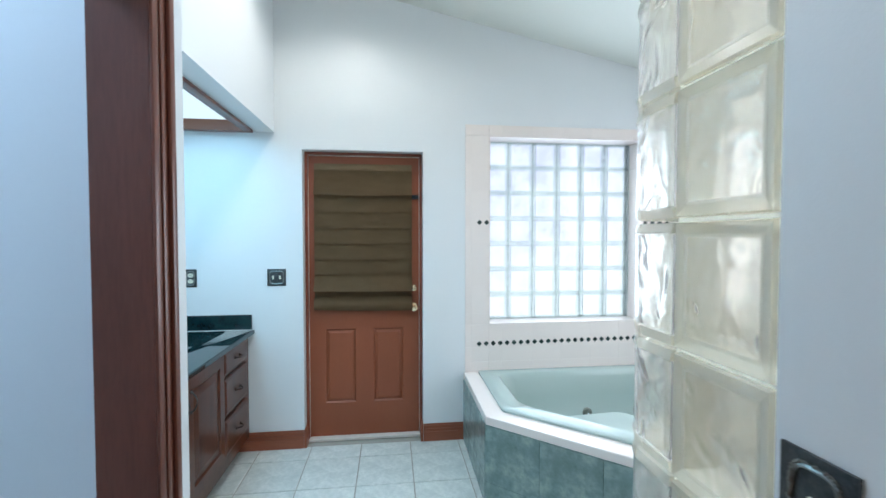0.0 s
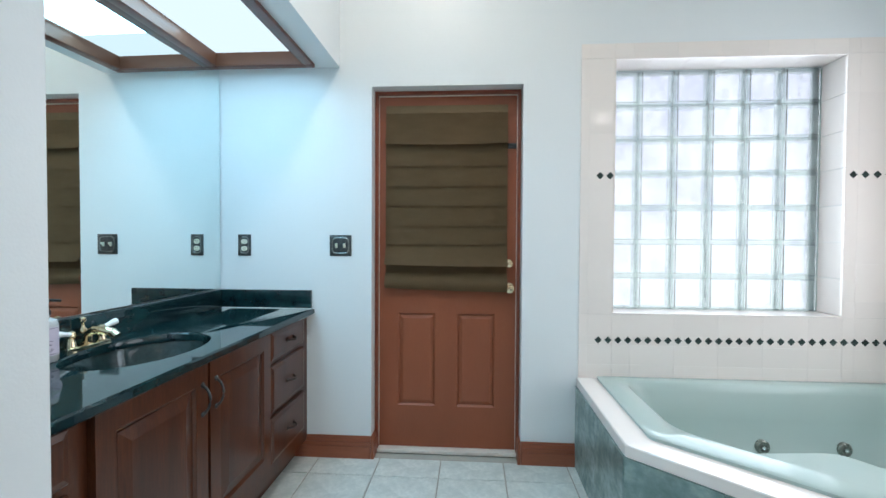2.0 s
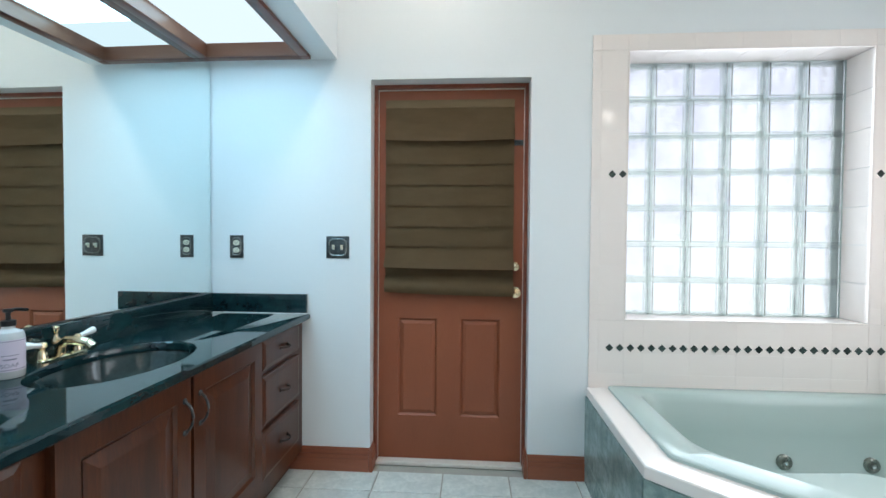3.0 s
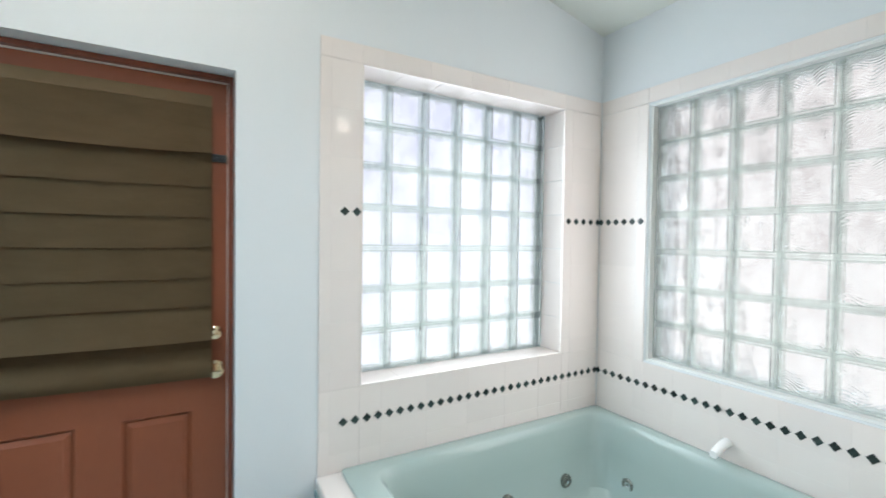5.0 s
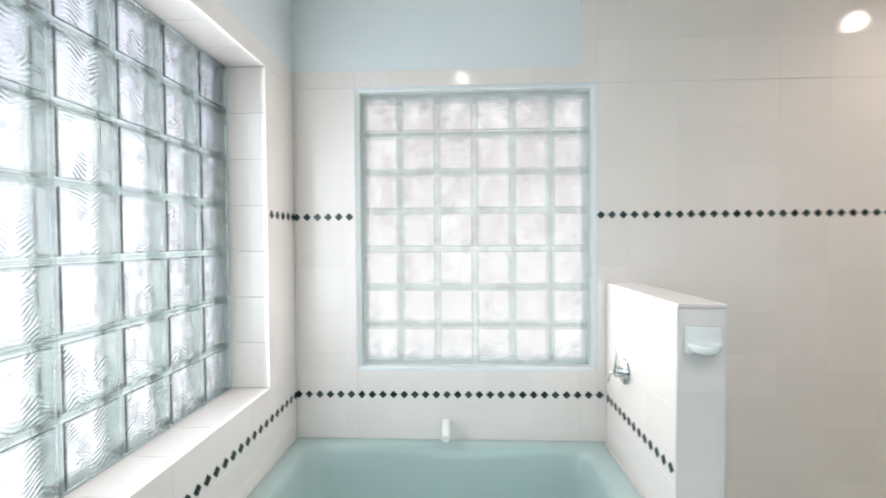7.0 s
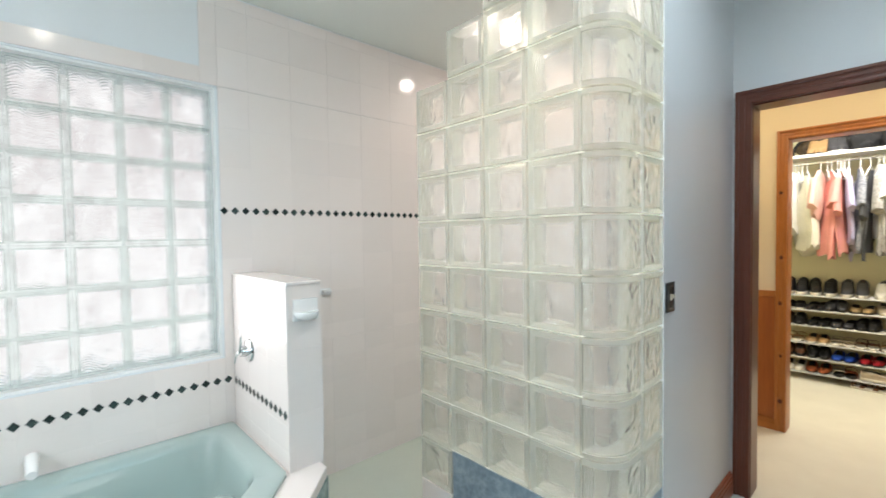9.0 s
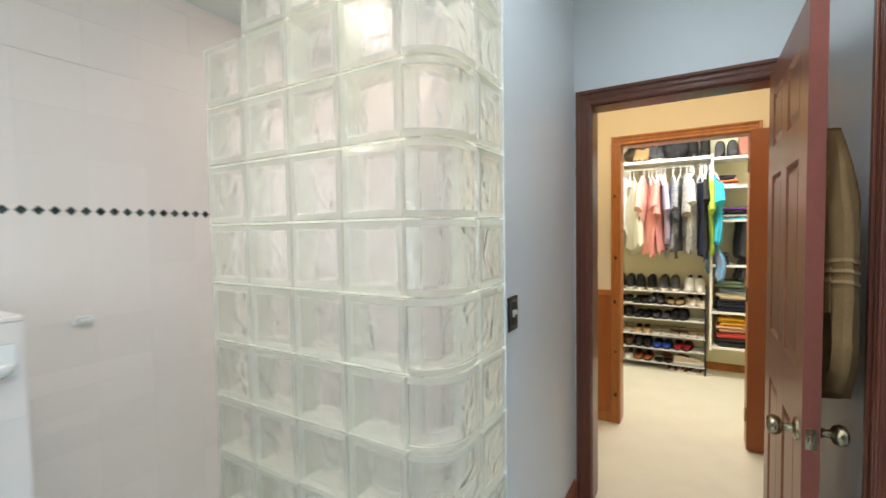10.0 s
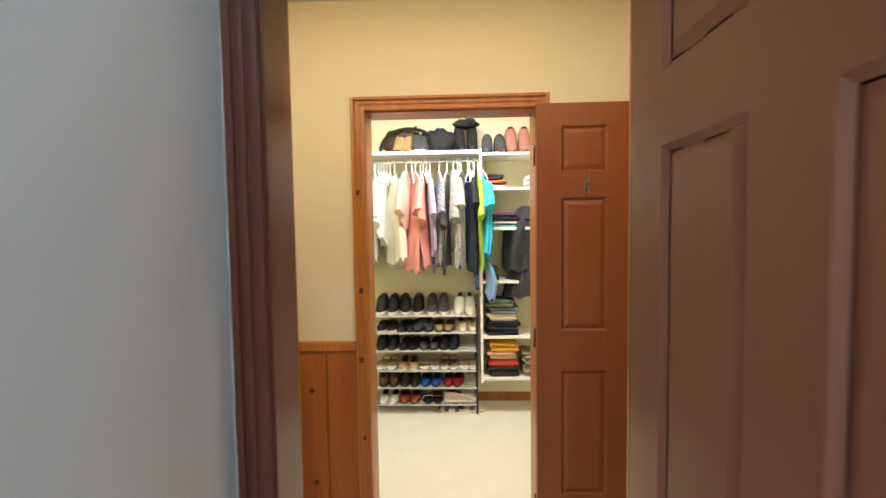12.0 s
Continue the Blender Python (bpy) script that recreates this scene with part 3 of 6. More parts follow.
# exterior door with its roman shade
jamb("trim_north_jamb", 'x', 3.617, 3.79, -0.183, 0.653, 2.093, 0.018, FRAME_RED, "red-brown painted exterior door frame")
bm = bmesh.new()
box(bm, -0.185, 0.655, 3.605, 3.72, 0.0, 0.020, 0.004)
structure("trim_threshold", bm, WHITE_TRIM, "white door threshold", "threshold")
ext_door = thing("exterior_door", pose(-0.163, 3.652, 0.022), "closed red-brown half-panel exterior door", "door")
panel_door(ext_door, 0.796, 2.048, 0.044, [(0.110, 0.330, 0.243, 0.790), (0.458, 0.678, 0.243, 0.790)], DOOR_PAINT, recess=0.009)
for z, r in ((0.945, 0.030), (1.085, 0.024)):
    bm = bmesh.new()
    lathe(bm, [(0.001, 0), (r, 0), (r, 0.006), (0.014, 0.012), (0.012, 0.028), (0.026 if r > 0.025 else 0.018, 0.036), (0.027 if r > 0.025 else 0.018, 0.050), (0.001, 0.056)], 20, Matrix.Translation((0.756, 0, z)) @ Matrix.Rotation(radians(90), 4, 'X'))
    part("knob" if r > 0.025 else "deadbolt", bm, BRASS, ext_door, "polished brass")
bm = bmesh.new()
box(bm, 0.742, 0.794, -0.006, 0.004, 1.745, 1.775, 0.002)
for k in range(3):
    box(bm, 0.737, 0.787, -0.010, -0.005, 1.747 + 0.0095 * k, 1.753 + 0.0095 * k, 0.001)
part("alarm_contact", bm, PEWTER, ext_door)

bm = bmesh.new()
for a, b, c, d in ((-0.1648, -0.1625, 0.03, 2.0745), (0.6325, 0.6348, 0.03, 2.0745), (-0.1625, 0.6325, 2.0715, 2.0745)):
    box(bm, a, b, 3.642, 3.670, c, d)
structure("trim_weatherstrip", bm, WHITE_TRIM, "thin white weatherstrip round the door", "weatherstrip")

shade = thing("roman_shade", pose(-0.122, 3.648, 0.93), "olive-brown fabric roman shade, partly raised", "blind")


def shade_fold(z0, z1, bulge, tilt=0.0, sag=0.0, base=0.0):
    bm = bmesh.new()
    rows, cols, w = 8, 16, 0.702
    verts = []
    for i in range(rows + 1):
        f = i / rows
        z = z0 + (z1 - z0) * f
        row = []
        for j in range(cols + 1):
            u = j / cols
            y = -0.012 - base * math.sin(math.pi * min(1, 0.12 + f)) - bulge * (1 - f) ** 1.5 - 0.0015 * math.sin(9 * u + 5 * z0) * (1 - f)
            row.append(bm.verts.new((w * u, y, z - sag * math.sin(math.pi * u) * (1 - f) + tilt * u * (1 - f))))
        verts.append(row)
    for a, b in zip(verts, verts[1:]):
        for j in range(cols):
            bm.faces.new((a[j], a[j + 1], b[j + 1], b[j]))
    bmesh.ops.solidify(bm, geom=bm.faces[:], thickness=0.006)
    bmesh.ops.recalc_face_normals(bm, faces=bm.faces)
    return bm


FOLDS = ((1.875, 2.00, 0.002, 0, 0, 0), (1.785, 1.90, 0.034, 0.0, 0.009, 0), (1.660, 1.80, 0.010, 0, 0.002, 0), (1.545, 1.672, 0.010, 0, 0.001, 0), (1.435, 1.557, 0.010, 0, 0.003, 0),
         (1.320, 1.447, 0.010, 0, 0.001, 0), (1.212, 1.330, 0.011, 0.002, 0.0, 0), (1.100, 1.218, 0.060, -0.006, 0.003, 0), (1.050, 1.120, 0.0, -0.010, 0.008, 0), (0.965, 1.066, 0.020, -0.016, 0.004, 0.038))
for z0, z1, b, tl, sg, bs in [(a * 1.0125 - 0.945, c * 1.0125 - 0.945, d, e, f, g) for a, c, d, e, f, g in FOLDS]:
    part("fold", shade_fold(z0, z1, b, tl, sg, bs), FABRIC, shade)
bm = bmesh.new()
box(bm, 0.0, 0.702, -0.014, 0.0, 1.042, 1.085, 0.003)
part("headrail", bm, FABRIC, shade)

# ---- glass-block windows ----
def block_mesh(name, w, h, d, rim, face, t=0.006):
    """One hollow glass block: two rippled panes and the pressed side walls between them, centred on x and z, front at y = 0."""
    bm = bmesh.new()
    a, b = w / 2, h / 2
    outer = [(t + 0.001, 0.004), (0.002, 0.0), (0.0, 0.006), (0.0, d - 0.006), (0.002, d), (t + 0.001, d - 0.004)]
    inner = [(t + 0.008, d - 0.006), (t, d - 0.016), (t, 0.016), (t + 0.008, 0.006)]
    rings = []
    for inset, y in outer + inner:
        x, z = a - inset, b - inset
        rings.append([bm.verts.new(p) for p in ((-x, y, -z), (x, y, -z), (x, y, z), (-x, y, z))])
    loft_faces(bm, rings + rings[:1], caps=False)
    bmesh.ops.recalc_face_normals(bm, faces=bm.faces)
    for y0, y1 in ((0.0035, 0.0125), (d - 0.0125, d - 0.0035)):
        x, z = a - t - 0.0025, b - t - 0.0025
        before = set(bm.faces)
        box(bm, -x, x, y0, y1, -z, z)
        for f in bm.faces:
            if f not in before:
                f.material_index = 1
    return mesh_of(name, bm, rim, face)


def edge_glass(name, color, through):
    """Side walls of a glass block: pale, partly letting light through."""
    m = bpy.data.materials.new(name)
    m.use_nodes = True
    nt = m.node_tree
    bsdf = nt.nodes["Principled BSDF"]
    bsdf.inputs["Roughness"].default_value = 0.22
    coord = nt.nodes.new("ShaderNodeTexCoord")
    n = node(nt, "ShaderNodeTexNoise", Scale=26.0, Detail=3.0)
    nt.links.new(coord.outputs["Object"], n.inputs["Vector"])
    mix = nt.nodes.new("ShaderNodeMix")
    mix.data_type = 'RGBA'
    mix.inputs[6].default_value, mix.inputs[7].default_value = (*color, 1), (*[c * 0.88 for c in color], 1)
    nt.links.new(n.outputs["Fac"], mix.inputs[0])
    nt.links.new(mix.outputs[2], bsdf.inputs["Base Color"])
    trans = nt.nodes.new("ShaderNodeBsdfTransparent")
    nt.links.new(mix.outputs[2], trans.inputs["Color"])
    ms = node(nt, "ShaderNodeMixShader", Fac=through)
    nt.links.new(bsdf.outputs["BSDF"], ms.inputs[1])
    nt.links.new(trans.outputs["BSDF"], ms.inputs[2])
    nt.links.new(ms.outputs["Shader"], nt.nodes["Material Output"].inputs["Surface"])
    return m


WINDOW_RIM = edge_glass("mint_block_edge", (0.975, 1.0, 0.99), 0.95)
WINDOW_JOINT = edge_glass("pale_window_joint", (0.96, 0.99, 0.98), 0.90)
SHOWER_RIM = edge_glass("cream_block_edge", (0.925, 0.91, 0.85), 0.70)


def block_window(name, m, w, h, cols, rows, label, glass):
    """A field of glass blocks in x and z, the lower left front corner at the origin of m."""
    bm = bmesh.new()
    pw, ph, j = w / cols, h / rows, 0.007
    for i in range(cols + 1):
        x = min(max(i * pw, j / 2), w - j / 2)
        box(bm, x - j / 2, x + j / 2, 0.008, 0.072, 0, h)
    for k in range(rows + 1):
        z = min(max(k * ph, j / 2), h - j / 2)
        for i in range(cols):
            box(bm, i * pw + j / 2, (i + 1) * pw - j / 2, 0.0085, 0.0715, z - j / 2, z + j / 2)
    win = tagged(new(name, mesh_of(name, bm, WINDOW_JOINT)), label, "window", kind="structure")
    win.matrix_world = m
    win.visible_shadow = False
    me = block_mesh("glass_block", pw - j, ph - j, 0.08, WINDOW_RIM, glass)
    for i in range(cols):
        for k in range(rows):
            ob = new("glass_block", me)
            ob.parent = win
            ob.location = ((i + 0.5) * pw, 0.0, (k + 0.5) * ph)
            ob.visible_shadow = False
    return win


block_window("window_1", pose(NWIN[0], 3.70, NWIN[2]), NWIN[1] - NWIN[0], NWIN[3] - NWIN[2], 6, 7, "bright wavy glass-block window set deep in white tile", WINDOW_GLASS)
block_window("window_2", pose(2.660, EWIN[1] - 0.012, EWIN[2] + 0.012, 0, 0, -90), EWIN[1] - EWIN[0] - 0.024, EWIN[3] - EWIN[2] - 0.024, 6, 7, "bright wavy glass-block window above the tub", WINDOW_GLASS_E)
bm = bmesh.new()
for a, b, c, d in cells(EWIN[0] - 0.008, EWIN[1] + 0.008, EWIN[2] - 0.008, EWIN[3] + 0.008, [(EWIN[0] + 0.012, EWIN[1] - 0.012, EWIN[2] + 0.012, EWIN[3] - 0.012)]):
    box(bm, 2.628, 2.67, a, b, c, d, 0.002)
structure("trim_window_east", bm, MORTAR, "white narrow window trim", "window trim")
bm = bmesh.new()
box(bm, 0.3, 3.1, 4.08, 4.10, -0.2, 3.2)
structure("backdrop_north", bm, OUTSIDE, "bright daylight outdoors", "backdrop")
bm = bmesh.new()
box(bm, 3.12, 3.14, 1.2, 4.06, -0.2, 3.2)
structure("backdrop_east", bm, OUTSIDE_E, "bright daylight outdoors", "backdrop")

# ---- vanity niche ----
mirror = tagged(new("wall_mirror", mesh_of("wall_mirror", box(bmesh.new(), -0.003, 0.003, -1.925, 0.0, 0.957, 2.200), MIRROR)), "large frameless wall mirror above the backsplash", "mirror")
mirror.matrix_world = pose(-1.068, 3.534, 0, 0, 0, -0.7)

panel_frame = thing("luminous_ceiling_panel", pose(0, 0, 0), "bright white ceiling light panel in a dark wood frame", "ceiling light")
bm = bmesh.new()
X0, X1, Y0, Y1 = -1.075, -0.490, 1.755, 3.485
for a, b, c, d in cells(X0, X1, Y0, Y1, [(X0 + 0.045, X1 - 0.045, Y0 + 0.045, Y1 - 0.045)]):
    box(bm, a, b, c, d, 2.184, 2.2045, 0.003)
part("frame", bm, DARK_TRIM, panel_frame, "dark red-brown wood frame")
WARM_TRIM = material("stained_wood_lining", (0.16, 0.065, 0.04), 0.4, second=(0.2, 0.09, 0.05), blotch=(3, 0.5), grain=(40, 0.4), stretch=(0.5, 0.5, 3))
bm = bmesh.new()
for a, b, c, d in ((X0 + 0.045, X0 + 0.053, Y0 + 0.045, Y1 - 0.045), (X1 - 0.053, X1 - 0.045, Y0 + 0.045, Y1 - 0.045), (X0 + 0.053, X1 - 0.053, Y0 + 0.045, Y0 + 0.053), (X0 + 0.053, X1 - 0.053, Y1 - 0.053, Y1 - 0.045)):
    box(bm, a, b, c, d, 2.186, 2.262)
part("lining", bm, WARM_TRIM, panel_frame, "brown wood inner lining", soft=False)
bm = bmesh.new()
box(bm, X0 + 0.053, X1 - 0.053, Y0 + 0.053, Y1 - 0.053, 2.255, 2.262)
part("diffuser", bm, PANEL, panel_frame, "glowing white diffuser", soft=False)

vanity = thing("vanity_cabinet", pose(-0.535, 1.60, 0.0, 0, 0, 90), "cherry-stained vanity cabinet with raised-panel doors and drawers", "cabinet")
# local: x runs along the wall, y goes back to the wall, front at y = 0
bm = bmesh.new()
box(bm, 0.0, 1.935, 0.022, 0.55, 0.10, 0.64)
for a, b, c, d in ((0.0, 1.935, 0.022, 0.05), (0.0, 1.935, 0.53, 0.55), (0.0, 0.55, 0.05, 0.53), (1.45, 1.935, 0.05, 0.53)):
    box(bm, a, b, c, d, 0.64, 0.8155)
box(bm, 0.0, 1.935, 0.09, 0.55, 0.0, 0.10)
part("carcass", bm, CHERRY, vanity, soft=False)


def bow_handle(parent, x, z, length, vertical):
    bm = bmesh.new()
    pts = []
    for i in range(9):
        f = i / 8 - 0.5
        out = -0.004 - 0.026 * math.cos(math.pi * f) ** 0.7
        pts.append((x, out, z + f * length) if vertical else (x + f * length, out, z - 0.004 * math.cos(math.pi * f)))
    tube(bm, pts, 0.0045)
    for s in (-0.5, 0.5):
        c = (x, -0.002, z + s * length) if vertical else (x + s * length, -0.002, z)
        lathe(bm, [(0.001, 0), (0.010, 0.0), (0.008, 0.005), (0.001, 0.006)], 12, Matrix.Translation(c) @ Matrix.Rotation(radians(90), 4, 'X'))
    part("handle", bm, BRONZE if not vertical else PEWTER, parent, "curved metal pull")


def cabinet_front(name, x0, x1, z0, z1, handle):
    holder = thing(name, pose(x0, -0.001, z0), "", "")
    holder.parent = vanity
    w, h = x1 - x0, z1 - z0
    if name == "cabinet_door":
        panel_door(holder, w, h, 0.022, [(0.062, w - 0.062, 0.062, h - 0.062)], CHERRY, recess=0.009, field=0.95, name="door_panel", both=False, slope=0.052)
    else:
        bm = bmesh.new()
        box(bm, 0, w, 0.008, 0.022, 0, h)
        rings = []
        for inset, y in ((0.0, 0.008), (0.004, 0.004), (0.020, 0.0), (0.03, 0.0)):
            rings.append([(inset, y, inset), (w - inset, y, inset), (w - inset, y, h - inset), (inset, y, h - inset)])
        vr = [[bm.verts.new(p) for p in r] for r in rings]
        loft_faces(bm, vr, caps=False)
        bm.faces.new(vr[-1])
        bmesh.ops.recalc_face_normals(bm, faces=bm.faces)
        part("drawer_front", bm, CHERRY, holder, soft=False)
    if handle == "h":
        bow_handle(holder, w / 2, h / 2, 0.075, False)
    else:
        bow_handle(holder, 0.032 if handle == "l" else w - 0.032, h - 0.115, 0.10, True)
    return holder


for a, b in ((1.458, 1.848), (0.055, 0.462)):
    for c, d in ((0.676, 0.808), (0.433, 0.650), (0.195, 0.407)):
        cabinet_front("drawer", a, b, c, d, "h")
cabinet_front("cabinet_door", 0.525, 0.974, 0.195, 0.808, "r")
cabinet_front("cabinet_door", 0.988, 1.443, 0.195, 0.808, "l")

SX, SY, SA, SB = -0.790, 2.60, 0.185, 0.262
counter = thing("vanity_countertop", pose(0, 0, 0), "polished dark green stone countertop with backsplash", "countertop")
bm = bmesh.new()
cx0, cx1, cy0, cy1 = -1.092, -0.512, 1.59, 3.535
angles = sorted([2 * math.pi * i / 64 for i in range(64)] + [math.atan2((y - SY), (x - SX)) % (2 * math.pi) for x in (cx0, cx1) for y in (cy0, cy1)])


def edge_hit(a, grow=0.0):
    dx, dy = math.cos(a), math.sin(a)
    t = min(((cx1 + grow if dx > 0 else cx0 - grow) - SX) / dx if abs(dx) > 1e-9 else 1e9, ((cy1 + grow if dy > 0 else cy0 - grow) - SY) / dy if abs(dy) > 1e-9 else 1e9)
    return SX + dx * t, SY + dy * t


def oval(a, k):
    dx, dy = math.cos(a), math.sin(a)
    t = 1 / math.hypot(dx / (SA * k), dy / (SB * k))
    return SX + dx * t, SY + dy * t


rings = [[(*oval(a, 1.0), 0.818) for a in angles], [(*oval(a, 1.0), 0.842) for a in angles], [(*oval(a, 1.02), 0.848) for a in angles],
         [(*edge_hit(a, -0.006), 0.848) for a in angles], [(*edge_hit(a), 0.842) for a in angles], [(*edge_hit(a), 0.822) for a in angles], [(*edge_hit(a, -0.006), 0.816) for a in angles]]
loft(bm, rings, caps=False)
part("top", bm, GREEN_STONE, counter)
bm = bmesh.new()
box(bm, -1.092, -1.046, 1.59, 3.535, 0.8485, 0.952, 0.002)
part("backsplash", bm, GREEN_STONE, counter)
bm = bmesh.new()
box(bm, -1.0455, -0.527, 3.517, 3.536, 0.8485, 0.952, 0.002)
part("backsplash", bm, GREEN_STONE, counter)
bm = bmesh.new()
box(bm, -1.0455, -0.520, 3.512, 3.517, 0.8482, 0.8515)
part("caulk", bm, MORTAR, counter, "white sealant line", soft=False)
basin = thing("sink_basin", pose(0, 0, 0), "glossy dark green undermount oval sink", "sink")
bm = bmesh.new()
rings = [[(*oval(a, k), z) for a in angles] for k, z in ((1.03, 0.817), (0.99, 0.80), (0.95, 0.76), (0.82, 0.715), (0.55, 0.69), (0.12, 0.683))]
loft(bm, rings, caps=False)
part("bowl", bm, SINK, basin)
bm = bmesh.new()
lathe(bm, [(0.032, 0.683), (0.03, 0.690), (0.018, 0.688), (0.001, 0.684)], 20, Matrix.Translation((SX, SY, 0)))
part("drain", bm, BRASS, basin, "brass drain")

faucet = thing("faucet", pose(-1.013, 2.61, 0.848), "polished brass faucet with white porcelain lever handles", "faucet")
bm = bmesh.new()
loft(bm, [rounded([(-0.028, -0.09), (0.028, -0.09), (0.028, 0.09), (-0.028, 0.09)], 0.027, 5, z) for z in (0.0005, 0.010)] + [rounded([(-0.022, -0.084), (0.022, -0.084), (0.022, 0.084), (-0.022, 0.084)], 0.021, 5, 0.014)])
part("base", bm, BRASS, faucet)
bm = bmesh.new()
tube(bm, [(0, 0, 0.012), (0.004, 0, 0.045), (0.03, 0, 0.062), (0.07, 0, 0.060), (0.10, 0, 0.054), (0.118, 0, 0.040)], 0.0155, 12)
part("spout", bm, BRASS, faucet)
bm = bmesh.new()
lathe(bm, [(0.001, 0.05), (0.013, 0.05), (0.014, 0.062), (0.007, 0.072), (0.006, 0.085), (0.011, 0.093), (0.010, 0.104), (0.001, 0.109)], 14, Matrix.Translation((-0.014, 0, 0)))
part("lift_knob", bm, BRASS, faucet)
for s in (-1, 1):
    bm = bmesh.new()
    lathe(bm, [(0.019, 0.012), (0.016, 0.03), (0.011, 0.042), (0.017, 0.052), (0.013, 0.066), (0.001, 0.070)], 16, Matrix.Translation((0, s * 0.062, 0)))
    h = part("handle", bm, BRASS, faucet)
    bm = bmesh.new()
    m = Matrix.Translation((0.004, s * 0.068, 0.058)) @ Matrix.Rotation(radians(-s * 78), 4, 'X')
    lathe(bm, [(0.001, 0), (0.009, 0.002), (0.008, 0.02), (0.012, 0.045), (0.012, 0.058), (0.001, 0.066)], 14, m)
    part("lever", bm, PORCELAIN, h, "white porcelain lever")

soap = thing("soap_dispenser", pose(-0.968, 2.412, 0.8485) @ Matrix.Scale(0.95, 4), "pale plastic soap bottle with a black pump", "soap bottle")
bottle_mat = material("clear_soap_bottle", (0.80, 0.80, 0.80), 0.10, blotch=(8, 0.1), grain=(40, 0.05), transmission=0.35)
bm = bmesh.new()
lathe(bm, [(0.001, 0), (0.034, 0.001), (0.038, 0.006), (0.038, 0.125), (0.034, 0.138), (0.016, 0.148), (0.015, 0.158), (0.001, 0.158)], 28)
part("bottle", bm, bottle_mat, soap)
bm = bmesh.new()
lathe(bm, [(0.001, 0.156), (0.018, 0.156), (0.018, 0.172), (0.006, 0.174), (0.006, 0.196), (0.012, 0.198), (0.012, 0.207), (0.001, 0.208)], 20)
tube(bm, [(0.0, 0.0, 0.203), (0.01, 0.018, 0.204), (0.018, 0.042, 0.199)], 0.005)
part("pump", bm, BLACK, soap, "black pump head")
LABEL = material("paper_label", (0.64, 0.56, 0.66), 0.5, blotch=(20, 0.1), grain=(90, 0.08))
INK = material("label_ink", (0.22, 0.20, 0.26), 0.6, blotch=(20, 0.1), grain=(90, 0.08))


def wrap(bm, r, a0, a1, z0, z1, n=14):
    vs = [[bm.verts.new((r * math.cos(a0 + (a1 - a0) * i / n), r * math.sin(a0 + (a1 - a0) * i / n), z)) for z in (z0, z1)] for i in range(n + 1)]
    for a, b in zip(vs, vs[1:]):
        bm.faces.new((a[0], b[0], b[1], a[1]))
    return bm


lab = part("label", wrap(bmesh.new(), 0.0384, radians(-110), radians(40), 0.024, 0.118), LABEL, soap, "lilac paper label")
for z0, z1, a0, a1 in ((0.113, 0.115, -105, 35), (0.028, 0.030, -105, 35), (0.058, 0.062, -60, -15), (0.071, 0.073, -65, -5)):
    part("printed_line", wrap(bmesh.new(), 0.0387, radians(a0), radians(a1), z0, z1), INK, lab, soft=False)


def on_bottle(text, size, z, angle):
    font = bpy.data.curves.new("text", 'FONT')
    font.body, font.size, font.align_x = text, size, 'CENTER'
    ob = new("text", font)
    dg = bpy.context.evaluated_depsgraph_get()
    me = bpy.data.meshes.new_from_object(ob.evaluated_get(dg))
    bpy.data.objects.remove(ob)
    for v in me.vertices:
        a = radians(angle) + v.co.x / 0.0388
        v.co = Vector((0.0388 * math.cos(a), 0.0388 * math.sin(a), z + v.co.y))
    me.materials.append(INK)
    t = new("lettering", me)
    t.parent = lab
    return t


on_bottle("SOAP", 0.017, 0.036, -38)

# ---- plates on the walls ----
# paler than the plate: the ring's grey highlights are put into its colour
RING = material("highlit_pewter", (0.30, 0.31, 0.30), 0.32, metal=0.95, second=(0.10, 0.11, 0.11), blotch=(60, 0.6), grain=(200, 0.4))


